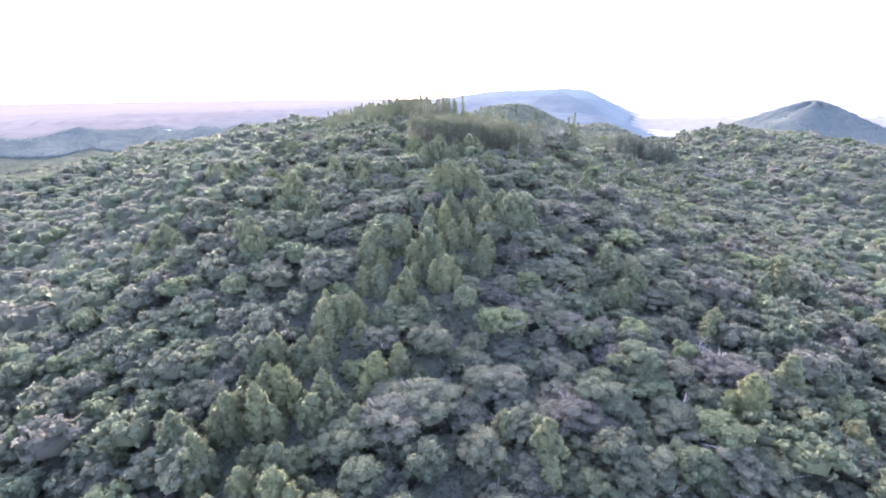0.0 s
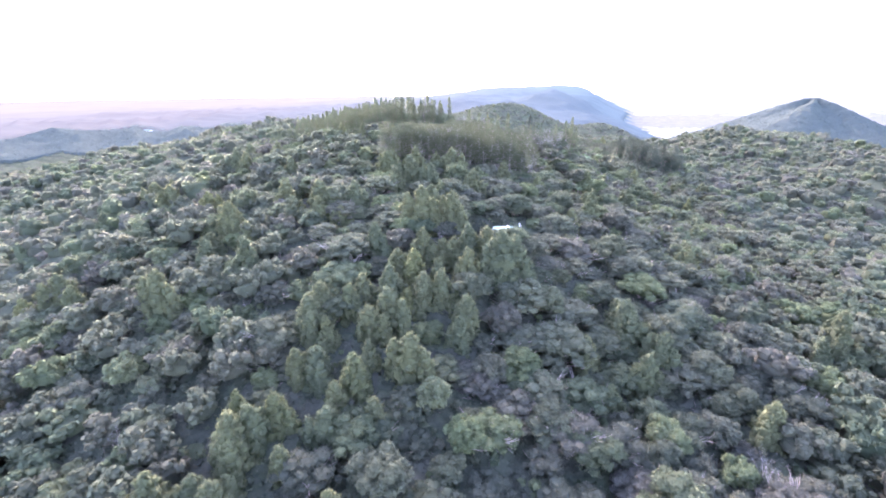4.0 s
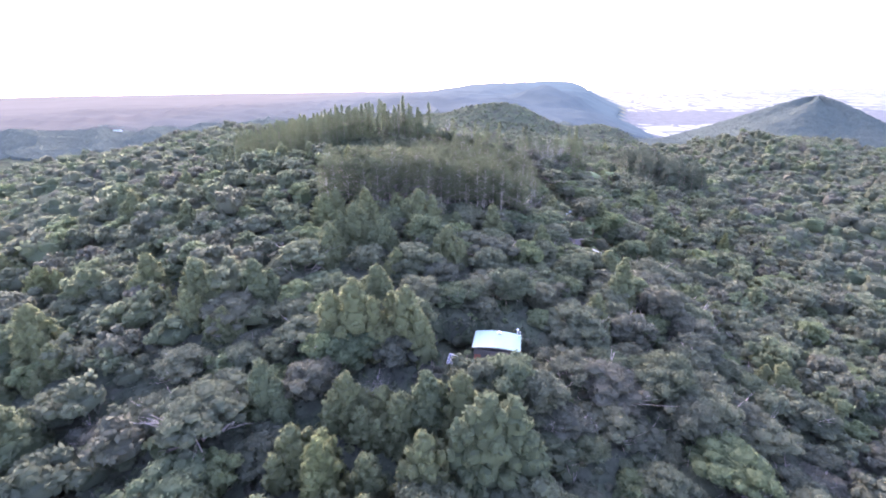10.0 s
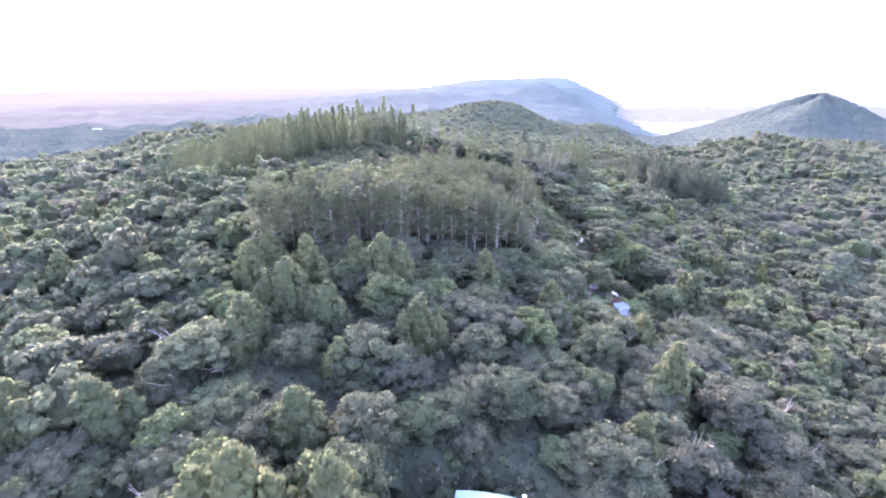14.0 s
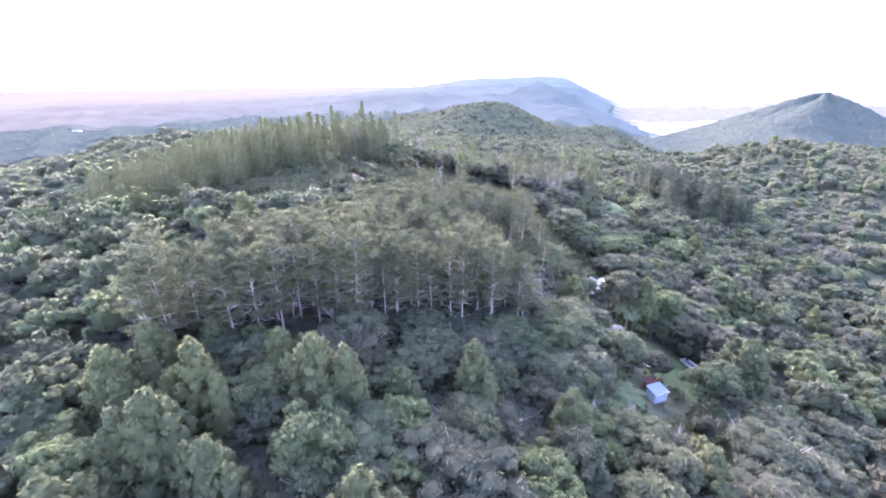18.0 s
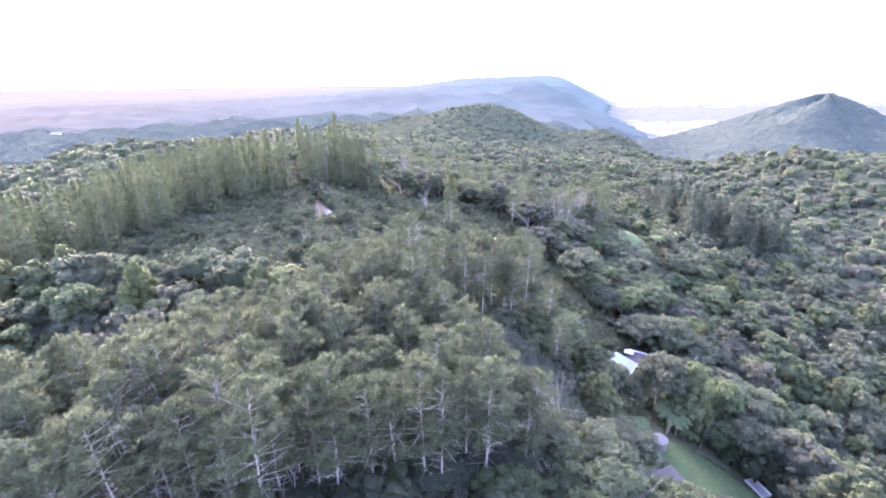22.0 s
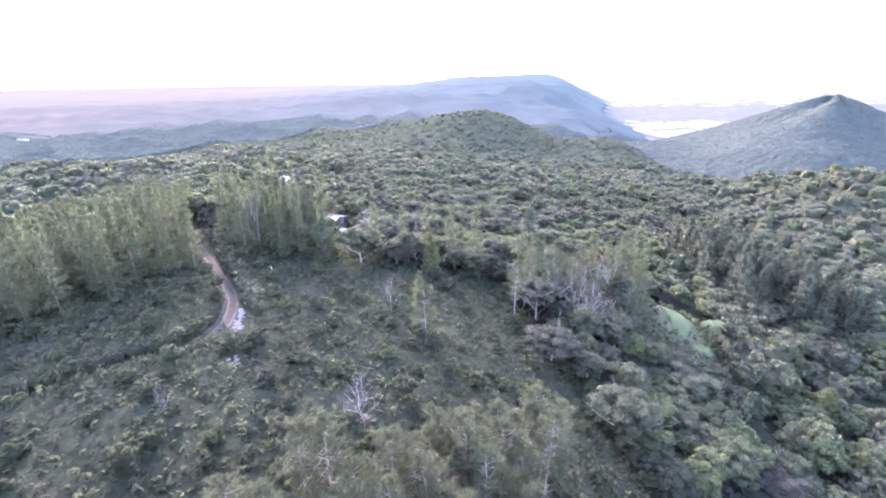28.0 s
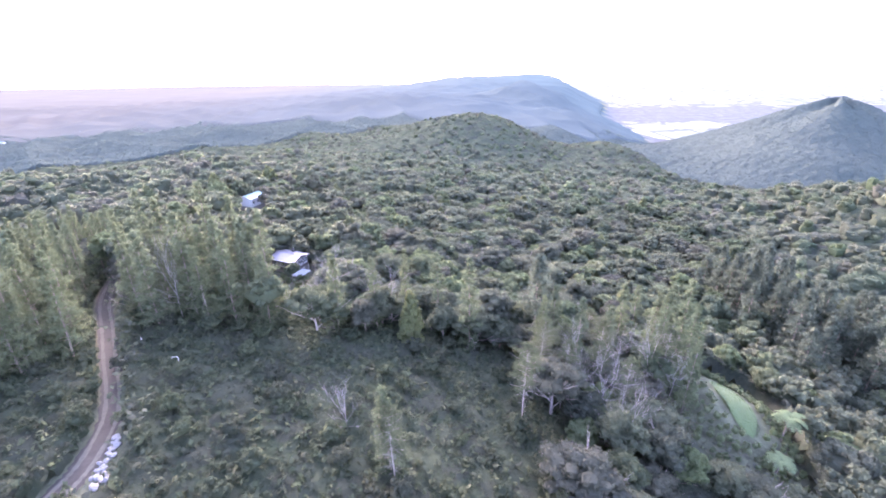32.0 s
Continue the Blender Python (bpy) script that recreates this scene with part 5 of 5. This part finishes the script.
road = tagged(new("road", mesh_from("road", *ribbon(ROAD, 2.4, 0.06, 0.15), True)), "narrow brown dirt road curving through scrub and pines", "road", kind="structure")
road.data.materials.append(DIRT)
for o in (-0.66, 0.66):
    part("wheel_track", mesh_from("wheel_track", *ribbon(ROAD, 0.42, 0.085, 0.3, o, 3), True), RUT, road, "pale worn wheel track")
track = tagged(new("foot_track", mesh_from("foot_track", *ribbon(TRACK, 1.3, 0.07, 0.3), True)), "short bare earth track in the scrub", "track", kind="structure")
track.data.materials.append(RUT)


def lawn(name, label, cx, cy, rx, ry, turn):
    c, s = math.cos(radians(turn)), math.sin(radians(turn))
    vs = [(cx, cy)]
    r = np.random.default_rng(5)
    for ring in range(1, 7):
        for k in range(28):
            a = 2 * math.pi * k / 28
            q = (ring - 0.95) / 5.05 * (1 + (0.12 * math.sin(3 * a + cx) + 0.05 * r.uniform(-1, 1)) * (ring == 6))
            u, v = rx * q * math.cos(a), ry * q * math.sin(a)
            vs.append((cx + u * c - v * s, cy + u * s + v * c))
    vs = np.array(vs)
    z = ground_z(vs[:, 0], vs[:, 1]) + 0.05
    f = [(1 + r0 * 28 + k, 1 + r0 * 28 + (k + 1) % 28, 1 + (r0 + 1) * 28 + (k + 1) % 28, 1 + (r0 + 1) * 28 + k) for r0 in range(5) for k in range(28)]
    bm_v = np.column_stack([vs, z])
    ob = tagged(new(name, mesh_from(name, bm_v, np.array(f), True)), label, "lawn", kind="structure")
    ob.data.materials.append(GRASS_SOIL)
    n = int(rx * ry * 260)
    a, q = r.uniform(0, 2 * math.pi, n), np.sqrt(r.uniform(0, 1, n)) * 1.02
    u, v = rx * q * np.cos(a), ry * q * np.sin(a)
    x, y = cx + u * c - v * s, cy + u * s + v * c
    z = ground_z(x, y)
    t = r.uniform(0, 2 * math.pi, n)
    h, w = r.uniform(0.05, 0.13, n), 0.045
    p = np.stack([x, y, z], 1)
    side = np.stack([np.cos(t) * w, np.sin(t) * w, 0 * t], 1)
    top = p + np.stack([r.normal(0, 0.08, n), r.normal(0, 0.08, n), h], 1)
    vv = np.stack([p - side, p + side, top], 1).reshape(-1, 3)
    gr = tagged(new("grass", mesh_from("grass", vv, np.arange(3 * n).reshape(-1, 3))), "short bright green grass", "grass", kind="stuff")
    gr.data.materials.append(LEAF_GRASS)


LEAF_GRASS = foliage("leaf_grass", [(0.0, (0.042, 0.078, 0.027)), (1.0, (0.058, 0.096, 0.034))], 1.2)
lawn("yard_lawn", "mown green lawn in front of the sheds", 66.3, 186.8, 6.3, 9.2, 32)
lawn("hill_lawn", "bright green clearing of short grass on the slope", 89, 267, 2.6, 6.4, -14)

# ---- pale stones beside the road, posts ----
def stone_mesh(r, k):
    bm = bmesh.new()
    bmesh.ops.create_icosphere(bm, subdivisions=1, radius=1)
    for v in bm.verts:
        v.co = Vector((v.co.x * r.uniform(0.7, 1.2), v.co.y * r.uniform(0.6, 1.1), v.co.z * r.uniform(0.45, 0.8)))
    me = bpy.data.meshes.new("stone")
    bm.to_mesh(me)
    bm.free()
    me.materials.append(QUARTZ)
    return me


stones = [stone_mesh(rng, k) for k in range(5)]
n = 0
for (ax, ay), (bx_, by_), count, wide in (((8.6, 239.2), (7.6, 241.2), 30, 0.9), ((6.6, 245.6), (4.3, 254.2), 60, 0.5)):
    for k in range(count):
        t = rng.uniform()
        x, y = ax + (bx_ - ax) * t + rng.normal(0, wide * 0.5), ay + (by_ - ay) * t + rng.normal(0, wide * 0.5)
        ob = tagged(new("stone", stones[k % 5]), "pale rough stone in a heap beside the dirt road", "stone", "roadside stones")
        s = rng.uniform(0.16, 0.42)
        ob.matrix_basis = pose(x, y, g(x, y, s * 0.3), 0, 0, rng.uniform(0, 360)) @ Matrix.Diagonal((s, s, s, 1))
po = thing("marker_post", "leaning white post with a bent top in the scrub", "post", pose(7.3, 264.0, g(7.3, 264.0), 0, -5, 20))
part("pole", rod([(0, 0, -0.5), (0, 0, 3.8), (0, 0, 4.3)], [0.045, 0.035, 0.03], 10), BOARD_WHITE, po)
part("arm", rod([(0, 0, 4.2), (-0.35, 0, 4.35), (-0.6, 0, 4.3)], [0.035, 0.03, 0.04], 8), BOARD_WHITE, po)
po2 = thing("marker_post", "thin weathered post beside the road", "post", pose(-1.3, 270.5, g(-1.3, 270.5), 0, 3, 0))
part("pole", rod([(0, 0, -0.4), (0.05, 0, 2.6)], [0.06, 0.05], 8), BOARD_WHITE, po2)
pw = thing("power_pole", "tall wooden power pole on the far slope", "pole", pose(-330, 600, g(-330, 600)))
part("pole", rod([(0, 0, -1), (0, 0, 16)], [0.35, 0.22], 8), BARK_PALE, pw)
part("crossarm", box(3.0, 0.2, 0.25, (0, 0, 15)), BARK_PALE, pw)

# ---- tree ferns, cabbage trees, dead trees ----
def frond_mesh(r, length):
    """An arching frond: a narrow blade with many side leaflets."""
    vs, fs = [], []
    n = 9
    mid = [(length * (t * (1 - 0.12 * t)), 0, length * (0.42 * t - 0.62 * t * t)) for t in np.linspace(0, 1, n)]
    for k in range(n - 1):
        p, q = np.array(mid[k]), np.array(mid[k + 1])
        wdt = length * 0.2 * math.sin(math.pi * min(0.97, 0.12 + 0.86 * k / (n - 1))) ** 0.8
        for s in (-1, 1):
            tip = p * 0.35 + q * 0.65 + np.array((0.12 * length * 0.4, s * wdt, -0.08 * wdt))
            b = len(vs)
            vs += [p, q * 0.92 + p * 0.08, tip + (0.02, 0, 0), tip - (0.05 * length, 0, 0)]
            fs.append((b, b + 1, b + 2, b + 3) if s < 0 else (b, b + 3, b + 2, b + 1))
    me = mesh_from("frond", np.array(vs), np.array(fs))
    me.materials.append(LEAF_FERN)
    return me


def fern_model(r, height, length, count):
    root = tagged(new("tree_fern"), "tree fern with arching pale green fronds on a slim trunk", "tree fern", "tree ferns")
    t = mesh_from("trunk", *tube([(0, 0, -0.5), (0.05, 0, height * 0.5), (0, 0, height)], [0.16, 0.12, 0.1], 7), True)
    t.materials.append(BARK)
    part("trunk", t, None, root)
    me = frond_mesh(r, length)
    for k in range(count):
        placed(part("frond", me, None, root), pose(0, 0, height, r.uniform(-6, 6), r.uniform(-14, 10), k * 137.5))
    return root


fern_models = [fern_model(rng, h, l, c) for h, l, c in ((3.2, 2.3, 15), (4.2, 2.6, 16), (2.4, 2.0, 13))]
fp = [(63.7, 243.5), (79.3, 249.4), (41, 223.2), (43.7, 213.7), (41.6, 226.0), (65.5, 196.9), (-13.7, 150), (66, 242), (61.5, 245), (81.5, 247), (77, 252), (57, 196),
      (83, 231), (90, 243), (74, 222), (88, 256), (94, 262), (71, 236), (60, 238), (99, 250), (104, 268), (108, 276), (82, 214), (91, 222), (46, 168), (50, 171), (39, 171), (-17, 147), (70, 206), (76, 200),
      (50.7, 187.2), (62.6, 197.4), (70.2, 198.6), (77.7, 196.2), (82.4, 199), (72.2, 201.4), (45.5, 177.6), (68, 200.5), (79.5, 203), (87, 205.5), (90, 209), (73.8, 195.4), (48.6, 184.4), (84.8, 208.4)]
stand(fern_models, fp, rng.uniform(0.9, 1.2, len(fp)), rng, 5)


def cabbage_model(r, height, heads):
    root = tagged(new("cabbage_tree"), "slender cabbage tree with a round head of sword leaves", "tree", "cabbage trees")
    wood, vs, fs = [tube([(0, 0, -0.5), (0.1, 0, height * 0.6), (0, 0, height)], [0.16, 0.12, 0.1], 7)], [], []
    for h in range(heads):
        az = h * 2.2
        c = np.array((math.cos(az) * 0.9 * (h > 0), math.sin(az) * 0.9 * (h > 0), height + 0.5 * (h == 0)))
        wood.append(tube([(0, 0, height * 0.7), c], [0.09, 0.07], 5))
        for k in range(70):
            d = r.normal(size=3)
            d /= np.linalg.norm(d)
            d[2] = abs(d[2]) * 0.9 - 0.25
            s = np.cross(d, (0.2, 0.1, 1.0))
            s /= np.linalg.norm(s) + 1e-6
            l = r.uniform(0.7, 0.95)
            b = len(vs)
            vs += [c - s * 0.03, c + s * 0.03, c + d * l * 0.6 + s * 0.045, c + d * l * 0.6 - s * 0.045, c + d * l + (0, 0, -0.12)]
            fs += [(b, b + 1, b + 2, b + 3), (b + 3, b + 2, b + 4, b + 4)]
    t = mesh_from("trunk", *joined(wood), True)
    t.materials.append(BARK)
    part("trunk", t, None, root)
    quads = np.array([q for q in fs if q[2] != q[3]])
    c = mesh_from("crown", np.array(vs), quads)
    c.materials.append(LEAF_LIGHT)
    part("crown", c, None, root)
    return root


cab = [cabbage_model(rng, 4.6, 3), cabbage_model(rng, 3.8, 2), cabbage_model(rng, 3.2, 3)]
stand(cab, [(19.0, 130.0), (17.4, 129.5), (17.9, 122.3)], [1.0, 1.0, 1.0], rng, 3)


def bare_branches(r, p, d, length, radius, depth, out):
    q = p + d * length
    bend = p + d * length * 0.5 + r.normal(0, 0.06, 3) * length
    out.append(tube([p, bend, q], [radius, radius * 0.8, radius * 0.55], 5 if depth > 1 else 3))
    if depth:
        for k in range(4 if depth > 2 else 3 if depth > 1 else 2):
            nd = d + r.normal(0, 0.4, 3)
            nd[2] = max(nd[2], 0.05) + 0.3
            nd /= np.linalg.norm(nd)
            bare_branches(r, p + d * length * r.uniform(0.45, 1.0), nd, length * r.uniform(0.5, 0.75), radius * 0.5, depth - 1, out)


def dead_model(r, height):
    out = []
    bare_branches(r, np.array((0, 0, -0.4)), np.array((r.normal(0, 0.04), r.normal(0, 0.04), 1.0)), height * 0.6, 0.065, 4, out)
    for k in range(7):
        az, h = k * 2.4, height * r.uniform(0.22, 0.6)
        bare_branches(r, np.array((0, 0, h)), np.array((math.cos(az) * 0.8, math.sin(az) * 0.8, 0.45)), height * 0.2, 0.026, 3, out)
    root = tagged(new("dead_tree"), "leafless dead tree with pale grey bare branches", "dead tree", "dead trees")
    t = mesh_from("trunk", *joined(out), True)
    t.materials.append(BARK_DEAD)
    part("trunk", t, None, root)
    return root


BARK_DEAD = plain("bark_dead", (0.17, 0.165, 0.168), (0.27, 0.26, 0.265), 4, 0.85, 0, 0.4, 14)
dead_models = [dead_model(rng, h) for h in (10.5, 12.5, 9.0, 14.0)]
dpl = [(-15.8, 55.4), (1.1, 52.5), (-49, 55), (29, 256), (69, 266), (64, 264), (72, 263), (75, 270), (67, 270), (61, 268), (40, 187.5), (-5.5, 174.5), (-2.5, 176), (4, 175.5), (9, 176.5), (14, 178), (26.2, 229.5), (4.2, 230.2), (20, 288),
       (25, 286), (29, 289), (33, 284), (1, 175.5), (43, 190), (36, 60), (48, 66), (22, 52), (-36, 70), (-30, 96), (70, 88), (64, 62), (7, 112), (27, 110), (95, 96), (86, 150), (-42, 100), (78, 268), (66, 258), (38, 100), (14, 70), (70.5, 279), (73, 275), (15, 285), (0.6, 279), (-7, 281)]
stand(dead_models, dpl, np.where(np.arange(len(dpl)) == 17, 0.35, np.where(np.arange(len(dpl)) == 3, 0.65, 1.0) * rng.uniform(0.75, 1.05, len(dpl)) * np.where([q[1] < 160 for q in dpl], 0.72, 1.0)), rng, 4)
